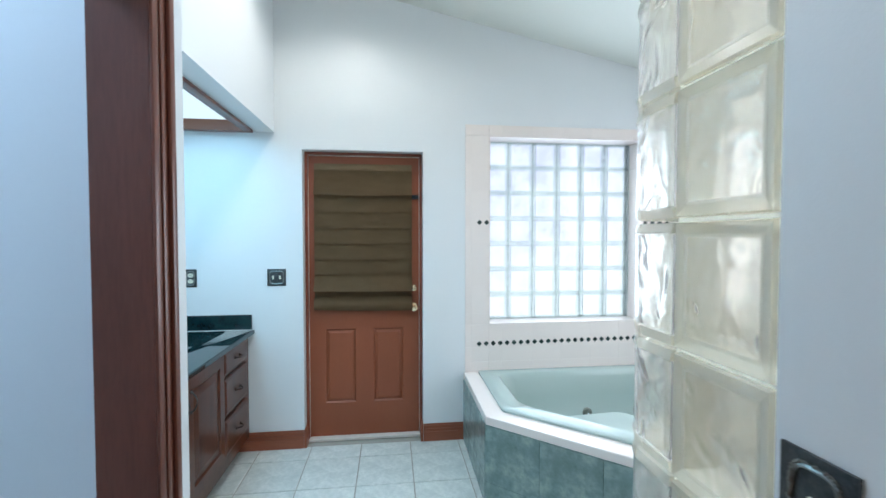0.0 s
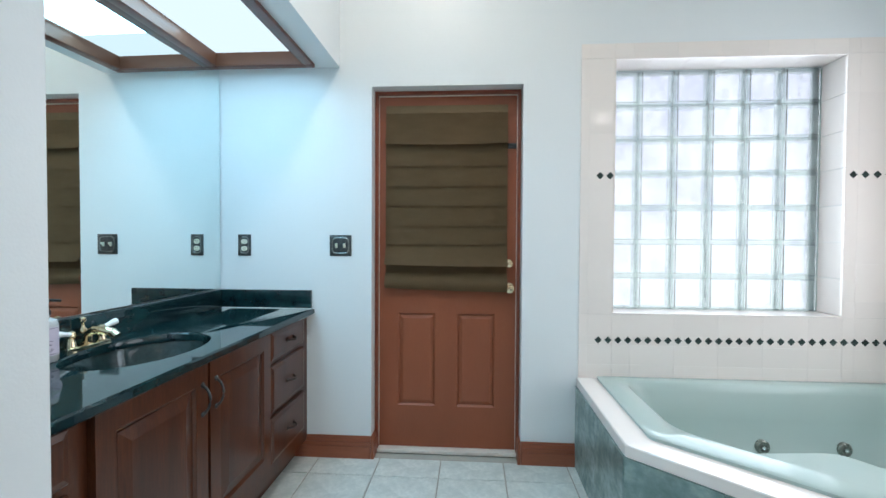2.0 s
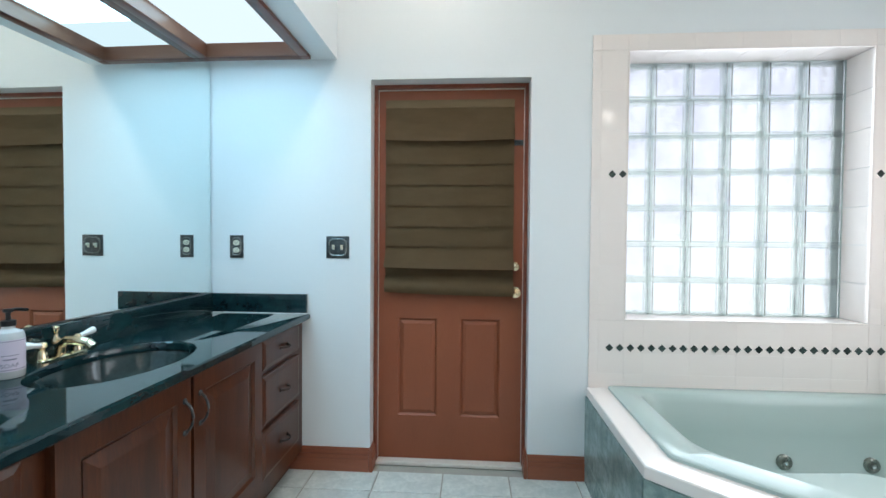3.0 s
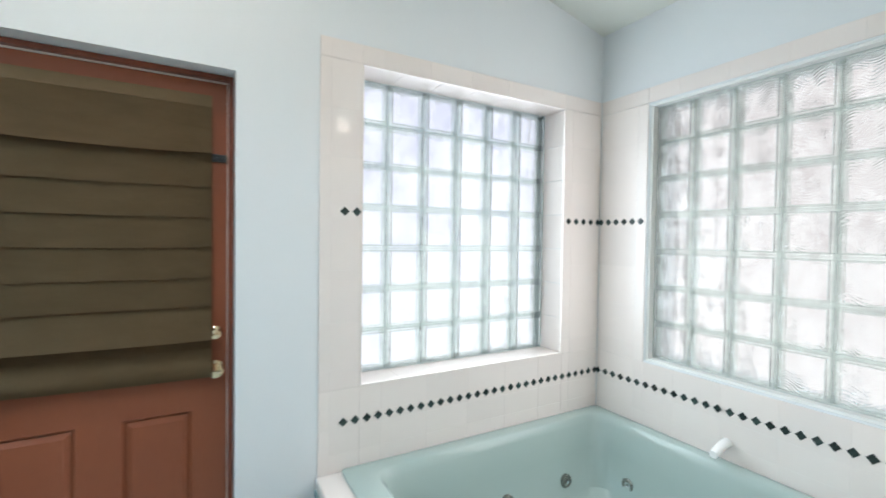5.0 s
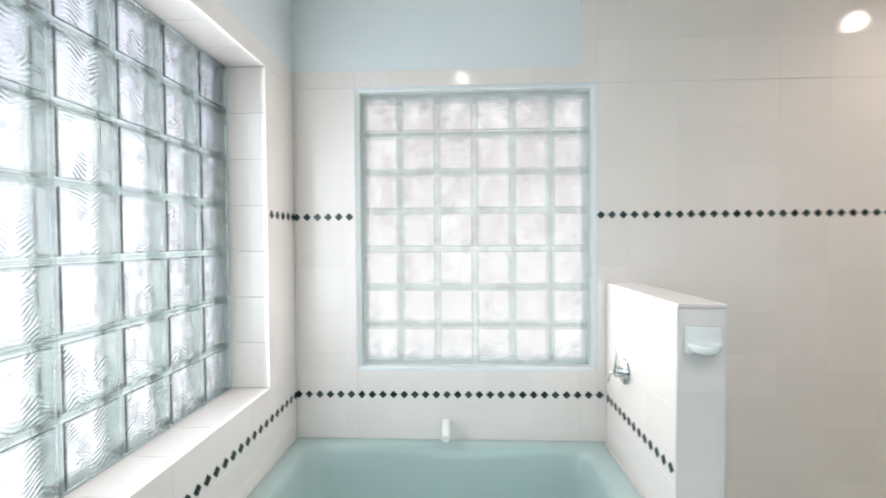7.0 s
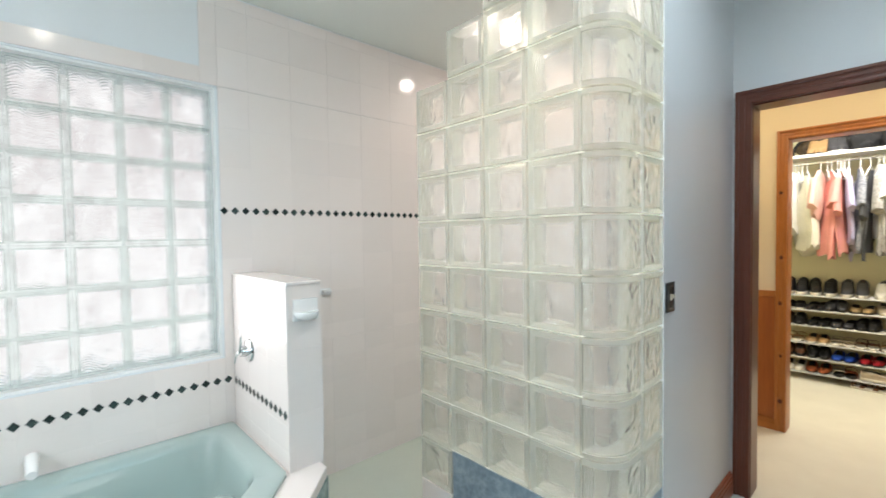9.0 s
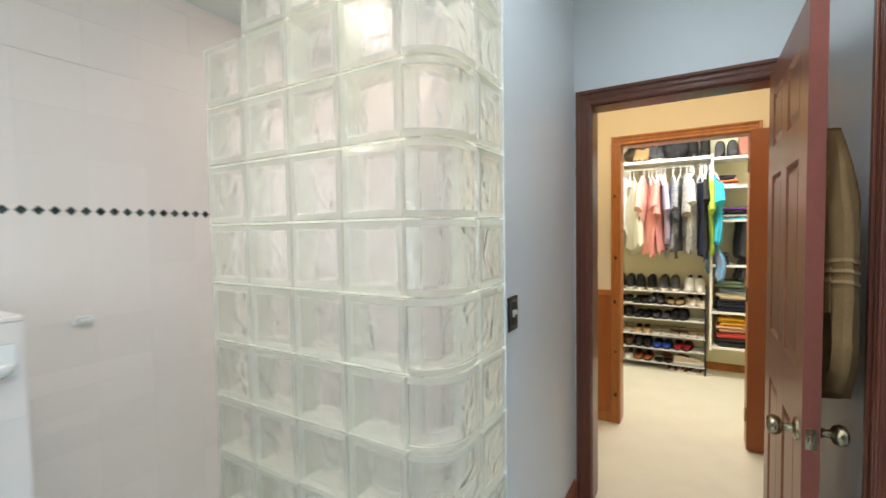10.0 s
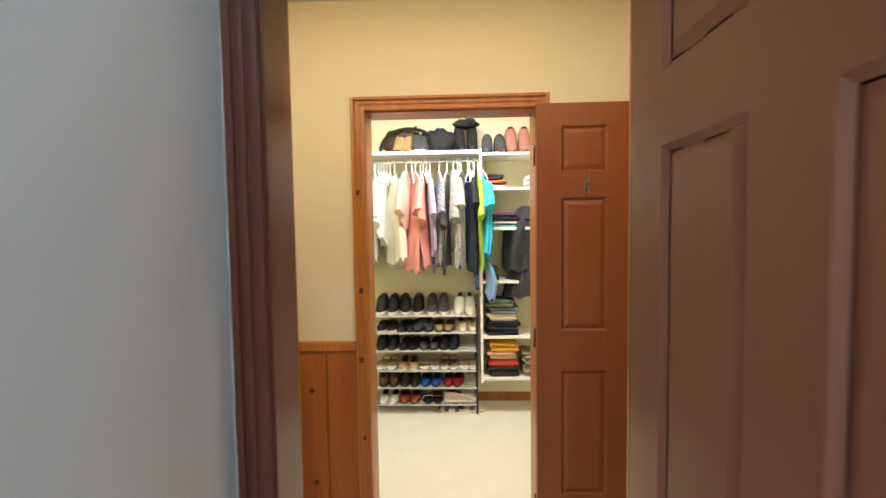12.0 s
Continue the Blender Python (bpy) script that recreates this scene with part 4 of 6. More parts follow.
def wall_plate(name, m, w, h, label, toggles, group):
    """A cast plate in x and z; its face looks to -y."""
    p = thing(name, m, label, "switch" if toggles else "outlet", group)
    bm = bmesh.new()
    box(bm, -w / 2, w / 2, -0.005, 0.0, -h / 2, h / 2, 0.002)
    part("plate", bm, PEWTER, p)
    rw, rh = w / 2 - (0.016 if toggles else 0.014), h / 2 - 0.015
    pts = []
    for i in range(37):
        a = 2 * math.pi * i / 36
        pts.append((rw * math.copysign(abs(math.cos(a)) ** 0.55, math.cos(a)), -0.006, rh * math.copysign(abs(math.sin(a)) ** 0.55, math.sin(a))))
    bm = tube(bmesh.new(), pts, 0.0035, 6)
    for q in pts[:-1]:
        bmesh.ops.create_icosphere(bm, subdivisions=1, radius=0.0032, matrix=Matrix.Translation((q[0] * 1.06, -0.0065, q[2] * 1.06)))
    part("beaded_ring", bm, RING, p, "raised beaded ring")
    if toggles:
        for i in range(toggles):
            x = (i - (toggles - 1) / 2) * 0.046
            bm = bmesh.new()
            box(bm, x - 0.006, x + 0.006, -0.010, -0.004, -0.013, 0.013, 0.001)
            box(bm, x - 0.0045, x + 0.0045, -0.022, -0.008, -0.002, 0.012, 0.002)
            part("toggle", bm, IVORY, p, "ivory toggle")
    else:
        for z in (-0.020, 0.020):
            bm = bmesh.new()
            loft(bm, [[(0.018 * math.cos(a) if abs(math.cos(a)) < 0.95 else 0.017 * math.copysign(1, math.cos(a)), y, z + 0.0145 * math.sin(a)) for a in [2 * math.pi * i / 24 for i in range(24)]] for y in (-0.004, -0.009)])
            r = part("receptacle", bm, IVORY, p, "ivory receptacle")
            bm = bmesh.new()
            for x in (-0.006, 0.006):
                box(bm, x - 0.001, x + 0.001, -0.0095, -0.0088, z - 0.001, z + 0.007)
            box(bm, -0.002, 0.002, -0.0095, -0.0088, z - 0.009, z - 0.005)
            part("slots", bm, BLACK, r, soft=False)
    return p


wall_plate("light_switch", pose(-0.3615, 3.5395, 1.206), 0.125, 0.118, "dark pewter double switch plate with ivory toggles", 2, "wall plates")
wall_plate("power_outlet", pose(-0.922, 3.5395, 1.206), 0.076, 0.122, "dark pewter outlet plate with ivory receptacles", 0, "wall plates")
wall_plate("light_switch", pose(0.8995, 0.855, 1.186, 0, 0, -90), 0.09, 0.122, "dark pewter single switch plate beside the glass blocks", 1, "wall plates")

# ---- tub ----
tub = thing("corner_tub", pose(0, 0, 0), "mint green corner whirlpool tub in a marble-clad deck", "bathtub")
O = [(0.955, 3.534), (0.945, 2.755), (1.88, 1.885), (2.612, 1.885), (2.612, 3.534)]
I1 = [(1.058, 3.530), (1.052, 2.803), (1.925, 2.035), (2.606, 2.035), (2.606, 3.530)]
B0 = [(1.185, 3.455), (1.185, 2.872), (2.00, 2.125), (2.545, 2.125), (2.545, 3.455)]


def shrink(pts, f, dx=0.0, dy=0.0):
    c = Vector((sum(p[0] for p in pts) / len(pts), sum(p[1] for p in pts) / len(pts)))
    return [((p[0] - c.x) * f + c.x + dx, (p[1] - c.y) * f + c.y + dy) for p in pts]


def deck_ring(pts, r, z):
    return rounded(pts, r, 6, z)


JET_METAL = material("dull_jet_metal", (0.30, 0.32, 0.29), 0.28, metal=0.9, second=(0.12, 0.12, 0.10), blotch=(60, 0.5), grain=(150, 0.3))
bm = bmesh.new()
loft(bm, [deck_ring(shrink(O, 0.99), 0.002, 0.0), deck_ring(shrink(O, 0.99), 0.002, 0.448)], caps=False)
part("deck_core", bm, GROUT, tub, soft=False)
bm = bmesh.new()
loft(bm, [deck_ring(O, 0.004, 0.448), deck_ring(O, 0.004, 0.488), deck_ring(shrink(O, 0.995), 0.004, 0.492), deck_ring(I1, 0.02, 0.492), deck_ring(I1, 0.02, 0.45)], caps=False)
part("deck_cap", bm, TILE, tub, "white glazed tile deck edge", soft=False)
bm = bmesh.new()
loft(bm, [deck_ring(I1, 0.02, 0.470), deck_ring(I1, 0.025, 0.503), deck_ring(shrink(I1, 0.985), 0.03, 0.508), deck_ring(shrink(B0, 1.02), 0.10, 0.505), deck_ring(B0, 0.10, 0.495), deck_ring(shrink(B0, 0.975), 0.10, 0.46),
          deck_ring(shrink(B0, 0.94), 0.10, 0.33), deck_ring(shrink(B0, 0.88), 0.12, 0.14), deck_ring(shrink(B0, 0.78), 0.12, 0.085), deck_ring(shrink(B0, 0.3), 0.03, 0.075), deck_ring(shrink(B0, 0.02), 0.002, 0.075)], caps=False)
part("shell", bm, ACRYLIC, tub, "glossy mint green acrylic shell")
bm = bmesh.new()
S = [(1.24, 2.93), (1.40, 2.68), (1.98, 2.17), (2.18, 2.18), (2.10, 2.62), (1.86, 2.98)]
loft(bm, [rounded(S, 0.06, 5, 0.09), rounded(S, 0.06, 5, 0.375), rounded(shrink(S, 0.97), 0.06, 5, 0.388)])
part("seat", bm, ACRYLIC, tub, "smooth moulded seat")
for x, y, z, rz in ((1.84, 3.388, 0.21, 0), (2.23, 3.388, 0.21, 0), (2.487, 3.205, 0.21, -90), (2.487, 2.785, 0.20, -90)):
    bm = bmesh.new()
    m = pose(x, y, z, 90, 0, rz)
    lathe(bm, [(0.036, -0.01), (0.036, 0.004), (0.030, 0.010), (0.020, 0.008), (0.016, 0.002), (0.001, 0.0)], 20, m)
    jet = part("jet", bm, JET_METAL, tub, "dull grey metal whirlpool jet")
    bm = bmesh.new()
    lathe(bm, [(0.001, 0.003), (0.010, 0.003), (0.009, 0.014), (0.005, 0.014), (0.001, 0.008)], 14, m)
    part("nozzle", bm, CHROME, jet)

spout = thing("tub_spout", pose(2.607, 2.79, 0.585), "white tub filler spout on the tile", "spout")
bm = bmesh.new()
loft(bm, [[(-0.002 - 0.11 * f, 0.024 * math.cos(a) * (1 - 0.25 * f), 0.02 * math.sin(a) * (1 - 0.2 * f) - 0.03 * f * f) for a in [2 * math.pi * i / 18 for i in range(18)]] for f in (0.0, 0.15, 0.4, 0.7, 0.92, 1.0)])
part("body", bm, PORCELAIN, spout)

# ---- half wall ----
bm = bmesh.new()
box(bm, 1.937, 2.615, 1.876, 2.014, 0.0, 1.256)
half = structure("wall_half", bm, GROUT, "low white-tiled half wall between tub and shower", "wall")
for x0, x1, y0, y1, z0, z1 in ((1.925, 2.610, 1.868, 2.022, 1.2565, 1.270), ):
    ob = new("cap_tile", mesh_of("cap_tile", box(bmesh.new(), x0, x1, y0, y1, z0, z1, 0.004), TILE))
    ob.parent = half
soap_dish = thing("soap_dish", pose(1.925, 1.945, 1.155, 0, 0, -90), "white ceramic soap dish on the half wall", "soap dish")
bm = bmesh.new()
box(bm, -0.055, 0.055, -0.012, 0.0, -0.045, 0.045, 0.008)
part("plate", bm, PORCELAIN, soap_dish)
bm = bmesh.new()
loft(bm, [[(0.05 * math.cos(a) * k, -0.010 - 0.055 * math.sin(a) * k, z) for a in [math.pi * i / 14 for i in range(15)]] for k, z in ((0.6, -0.040), (0.9, -0.028), (1.0, -0.014), (0.97, -0.006), (0.6, -0.010))])
part("tray", bm, PORCELAIN, soap_dish)
valve = thing("tub_valve", pose(2.37, 2.0225, 0.915, 0, 0, 180), "chrome tub valve with a curved lever on white tile", "valve")
bm = bmesh.new()
lathe(bm, [(0.001, 0), (0.055, 0), (0.052, 0.008), (0.028, 0.014), (0.024, 0.04), (0.001, 0.045)], 28, Matrix.Rotation(radians(90), 4, 'X'))
part("escutcheon", bm, CHROME, valve)
bm = bmesh.new()
tube(bm, [(0, -0.045, 0), (0.03, -0.05, 0.03), (0.045, -0.05, 0.08), (0.035, -0.05, 0.12)], 0.006)
tube(bm, [(0, -0.045, 0), (-0.03, -0.05, -0.02), (-0.05, -0.05, -0.06)], 0.006)
part("lever", bm, CHROME, valve)
grab = thing("grab_hook", pose(2.609, 1.50, 1.125, 0, 0, -90), "small white ceramic hook on the shower wall", "hook")
bm = bmesh.new()
box(bm, -0.035, 0.035, -0.010, 0.0, -0.02, 0.02, 0.004)
box(bm, -0.025, 0.025, -0.035, -0.008, -0.006, 0.010, 0.004)
part("body", bm, PORCELAIN, grab)

# ---- shower of glass blocks ----
KN, PITCH, ROW, SIDE = 0.420, 0.2275, 0.220, 0.198
glass_wall = thing("glass_block_wall", pose(0, 0, 0), "stepped shower wall of clear rippled glass blocks on a tiled base", "glass block wall")
flat = block_mesh("glass_block", PITCH - 0.008, ROW - 0.008, 0.095, SHOWER_RIM, SHOWER_GLASS, 0.017)
side_block = block_mesh("glass_block", SIDE - 0.008, ROW - 0.008, 0.095, SHOWER_RIM, SHOWER_GLASS, 0.017)
EDGE_X, FACE_Y, FACE_X = 1.940, 1.325, 0.900
col_x = [EDGE_X - PITCH * (i + 0.5) for i in range(4)]
tops = [8, 9, 10, 11]
RAD = 0.13


def arc_block(name, h):
    """The round corner block: a short straight piece and a quarter turn, as thick as the others."""
    bm = bmesh.new()
    cx, cy = FACE_X + RAD, FACE_Y - RAD
    path = [(FACE_X, 1.119 + (cy - 1.119) * i / 3, -1.0, 0.0) for i in range(3)]
    for i in range(13):
        a = radians(180 - 90 * i / 12 * 0.985)
        path.append((cx + RAD * math.cos(a), cy + RAD * math.sin(a), math.cos(a), math.sin(a)))
    d = 0.010

    def shell(sec, index, first, last):
        rings = [[bm.verts.new((x - nx * q, y - ny * q, z)) for q, z in sec] for x, y, nx, ny in path[first:last]]
        before = set(bm.faces)
        loft_faces(bm, rings)
        for f in bm.faces:
            if f not in before:
                f.material_index = index
                f.smooth = True

    hh = h / 2
    for q0, q1 in ((0.003, 0.013), (0.082, 0.092)):
        shell([(q1, -hh + 0.020), (q0, -hh + 0.020), (q0, hh - 0.020), (q1, hh - 0.020)], 1, 0, len(path))
    for s in (-1, 1):
        shell([(0.095, s * (hh - 0.018)), (0.090, s * hh), (0.004, s * hh), (0.0, s * (hh - 0.018))], 0, 0, len(path))
    for i in (0, len(path) - 2):
        shell([(0.014, -hh + 0.009), (0.014, hh - 0.009), (0.081, hh - 0.009), (0.081, -hh + 0.009)], 0, i, i + 2) if i == 0 else None
    bmesh.ops.recalc_face_normals(bm, faces=bm.faces)
    me = mesh_of(name, bm, SHOWER_RIM, SHOWER_GLASS)
    me.set_sharp_from_angle(angle=radians(40))
    return me


corner = arc_block("corner_glass_block", ROW - 0.008)
mort = bmesh.new()
for i, x in enumerate(col_x):
    for k in range(-1 if i == 0 else 0, tops[i]):
        ob = new("glass_block", flat)
        ob.parent = glass_wall
        ob.matrix_basis = pose(x, FACE_Y, KN + ROW * (k + 0.5), 0, 0, 180)
        ob.visible_shadow = False
        box(mort, x - PITCH / 2 + 0.001, x + PITCH / 2 - 0.001, FACE_Y - 0.082, FACE_Y - 0.013, KN + ROW * k - 0.003, KN + ROW * k + 0.003)
    box(mort, x + PITCH / 2 - 0.003, x + PITCH / 2 + 0.003, FACE_Y - 0.082, FACE_Y - 0.013, KN - (ROW if i == 0 else 0), KN + ROW * tops[i])
for k in range(12):
    z = KN + ROW * (k + 0.5)
    ob = new("corner_glass_block", corner)
    ob.parent = glass_wall
    ob.matrix_basis = Matrix.Translation((0, 0, z))
    ob.visible_shadow = False
    ob = new("glass_block", side_block)
    ob.parent = glass_wall
    ob.matrix_basis = pose(FACE_X, 0.916 + SIDE / 2, z, 0, 0, -90)
    ob.visible_shadow = False
    box(mort, FACE_X + 0.013, FACE_X + 0.082, 0.917, 1.114, z - ROW / 2 - 0.003, z - ROW / 2 + 0.003)
for y in (0.9165, 1.1165):
    box(mort, FACE_X + 0.013, FACE_X + 0.082, y - 0.0025, y + 0.0025, KN, KN + ROW * 12)
CLEAR_MORTAR = block_glass("pale_joint", (0.88, 0.88, 0.80), 0.3, 20, 0.1, False, 0.5)
p = part("joints", mort, CLEAR_MORTAR, glass_wall, "pale green-white joints", soft=False)
p.visible_shadow = False
bm = bmesh.new()
box(bm, 0.912, 1.708, 1.222, 1.312, 0.0, KN - 0.004)
box(bm, 0.912, 1.012, 0.914, 1.222, 0.0, KN - 0.004)
knee = structure("wall_knee", bm, GROUT, "low base wall clad in blue-grey marble tile", "wall")
bm = bmesh.new()
box(bm, 1.72, 1.94, 1.23, 1.32, 0.0, KN - ROW - 0.002)
box(bm, 1.86, 1.94, 1.32, 1.868, 0.0, 0.08)
structure("shower_curb", bm, TILE, "white tiled shower curb", "curb")

SHOWER_FLOOR = material("pale_green_shower_floor", (0.66, 0.71, 0.62), 0.2, second=(0.58, 0.63, 0.55), blotch=(4, 0.3), grain=(60, 0.15))
bm = bmesh.new()
box(bm, 1.03, 2.612, -0.04, 1.31, -0.004, 0.006)
box(bm, 1.955, 2.612, 1.31, 1.868, -0.004, 0.006)
structure("floor_shower", bm, SHOWER_FLOOR, "smooth pale green shower floor", "floor")

# ---- lamps that show ----
def can(x, y):
    lamp = thing("recessed_downlight", pose(x, y, ceil_z(x)) @ Matrix.Rotation(math.atan(0.213), 4, 'Y'), "white recessed downlight in the sloping ceiling", "ceiling light", "recessed downlights")
    bm = bmesh.new()
    lathe(bm, [(0.055, -0.001), (0.085, -0.001), (0.085, -0.006), (0.06, -0.010), (0.055, -0.006)], 28)
    part("trim_ring", bm, PORCELAIN, lamp)
    bm = bmesh.new()
    lathe(bm, [(0.001, -0.002), (0.054, -0.002), (0.05, -0.005), (0.001, -0.007)], 24)
    part("lens", bm, BULB, lamp, "warm glowing lens")


# the fourth downlight is added, to go with the entry's fill lamp
for x, y in ((0.14, 2.70), (0.18, 1.93), (2.0, 0.36), (0.30, 1.34)):
    can(x, y)

# ---- towel behind the door ----
hook2 = thing("door_hook", pose(0.0405, 0.60, 1.74, 0, 0, 90), "small brass hook on the back of the door", "hook")
bm = bmesh.new()
tube(bm, [(0, 0.0, 0.0), (0, 0.02, -0.005), (0, 0.035, 0.008), (0, 0.038, 0.03)], 0.004)
box(bm, -0.01, 0.01, 0.0, 0.004, -0.02, 0.03, 0.001)
part("arm", bm, AGED_BRASS, hook2)


def lerp(table, z):
    for (z0, v0), (z1, v1) in zip(table, table[1:]):
        if z0 >= z >= z1:
            return v0 + (v1 - v0) * (z0 - z) / (z0 - z1)
    return table[-1][1] if z < table[-1][0] else table[0][1]


def towel_layer(edge, y_back, x_mid, depth, z0, z1, slant, band, seed, only=None):
    """A thick hanging fold of terry: y from y_back to the edge, narrow at the hook and striped near the hem."""
    bm = bmesh.new()
    rings = []
    for i in range(181):
        f = i / 180
        z = z0 + (z1 - z0) * f
        if only and not only[1] <= z <= only[0]:
            continue
        y1 = lerp(edge, z)
        y0 = 0.60 - (0.60 - y_back) * min(1, f * 2.2) ** 0.7
        c, h = (y0 + y1) / 2, max(0.02, (y1 - y0) / 2)
        stripe = 0.0025 if only else -0.002 if band[1] < z < band[0] else 0.0
        ring = []
        for k in range(32):
            a = 2 * math.pi * k / 32
            d = depth * min(1, 0.35 + f * 2.4) * (1 + 0.30 * math.sin(3 * a + seed + 2 * f) + 0.34 * math.sin(9 * a + 2 * f + seed))
            x = x_mid + (d + stripe) * math.sin(a)
            y = c + (h + stripe) * math.copysign(abs(math.cos(a)) ** 0.7, math.cos(a)) + (0.007 * math.sin(14 * z + seed) + 0.004 * math.sin(31 * z)) * math.cos(a)
            ring.append((min(x, 0.0385), y, z + slant * (y - c) * f + 0.006 * math.sin(2 * a + seed) * f))
        rings.append(ring)
    loft(bm, rings)
    return bm


towel = thing("bath_towel", pose(0, 0, 0), "thick striped beige terry towel hanging behind the door", "towel")
BAND = material("pale_woven_band", (0.36, 0.24, 0.115), 0.9, second=(0.27, 0.175, 0.08), blotch=(12, 0.3), grain=(260, 0.5), bump=0.4, bump_scale=420)
LAYERS = (
    ("back_fold", (((1.76, 0.62), (1.73, 0.665), (1.66, 0.725), (1.60, 0.757), (1.50, 0.784), (1.35, 0.804), (1.20, 0.812), (1.10, 0.80), (1.02, 0.765), (0.95, 0.705)), 0.40, -0.008, 0.040, 1.765, 0.95, 0.38, (1.37, 1.27), 0.4)),
    ("front_fold", (((1.72, 0.63), (1.66, 0.715), (1.50, 0.745), (1.35, 0.765), (1.22, 0.755)), 0.46, 0.022, 0.020, 1.745, 1.235, 0.05, (1.395, 1.315), 2.1)),
)
for name, shape in LAYERS:
    fold = part(name, towel_layer(*shape), TOWEL, towel)
    top, low = shape[7]
    for k in range(3):
        z = top - (top - low) * (0.10 + 0.32 * k)
        part("woven_band", towel_layer(*shape, only=(z, z - 0.014)), BAND, fold, "paler woven band")

# ---- closet ----
shelves = thing("closet_shelving", pose(0, 0, 0), "white closet shelving with a hanging rod and shelf tower", "shelving")
def board(x0, x1, y0, y1, z0, z1, name="shelf"):
    part(name, box(bmesh.new(), x0, x1, y0, y1, z0, z1, 0.0015), MELAMINE, shelves, soft=False)


board(0.232, 1.548, -2.948, -2.63, 2.143, 2.170)
board(0.210, 0.230, -2.948, -2.63, 0.27, 2.175, "divider")
for z in (2.125, 1.845, 1.525, 1.092, 0.637, 0.293):
    board(-0.945, 0.209, -2.948, -2.63, z, z + 0.022)
bm = bmesh.new()
tube(bm, [(0.231, -2.72, 2.095), (1.549, -2.72, 2.095)], 0.014, 12)
part("rod", bm, CHROME, shelves, "thin metal hanging rod")

rack = thing("shoe_rack", pose(0, 0, 0), "six-tier metal shoe rack with grey shelves", "shoe rack")
RACK_METAL = material("grey_rack_metal", (0.55, 0.56, 0.58), 0.35, metal=0.6, blotch=(10, 0.2), grain=(90, 0.2))
RACK_POST = material("black_rack_post", (0.02, 0.02, 0.02), 0.4, blotch=(10, 0.2), grain=(90, 0.2))
TIERS = (0.822, 0.681, 0.530, 0.363, 0.220, 0.077)
for x in (0.262, 1.40):
    for y in (-2.655, -2.93):
        part("post", tube(bmesh.new(), [(x, y, 0.0), (x, y, 0.87 if y < -2.8 else 0.835)], 0.009, 10), RACK_POST, rack)
for z in TIERS:
    tier = part("tier", tube(bmesh.new(), [(0.265, -2.652, z), (1.395, -2.652, z)], 0.0085, 8), RACK_METAL, rack)
    for y in (-2.70, -2.745, -2.79, -2.835, -2.88, -2.925):
        part("wire", tube(bmesh.new(), [(0.265, y, z), (1.395, y, z)], 0.005, 6), RACK_METAL, tier)


def cloth_mat(name, color, second=None, blotch=(9, 0.4)):
    return material(name, color, 0.85, second=second, blotch=blotch, grain=(220, 0.35), bump=0.2, bump_scale=350)


def leather(name, color, second=None):
    return material(name, color, 0.6, second=second, blotch=(25, 0.4), grain=(160, 0.3), bump=0.1, bump_scale=300, spec=0.3)


L_BLACK, L_GREY, L_BROWN, L_TAN = leather("black_leather", (0.014, 0.013, 0.013)), leather("grey_leather", (0.065, 0.065, 0.07)), leather("brown_leather", (0.11, 0.045, 0.02)), leather("tan_leather", (0.42, 0.26, 0.12))
L_WHITE, L_CREAM, L_BLUE, L_RED, L_PINK, L_GOLD = leather("white_canvas", (0.70, 0.67, 0.60)), leather("cream_canvas", (0.55, 0.46, 0.36)), leather("blue_suede", (0.02, 0.07, 0.40)), leather("red_suede", (0.30, 0.012, 0.02)), leather("pink_leather", (0.42, 0.15, 0.12), (0.30, 0.17, 0.09)), leather("leopard_print", (0.36, 0.25, 0.12), (0.05, 0.03, 0.02))
L_RUST = leather("rust_leather", (0.34, 0.09, 0.03))
SOLE_D, SOLE_L = material("dark_sole", (0.02, 0.02, 0.02), 0.6), material("pale_sole", (0.72, 0.68, 0.60), 0.6)


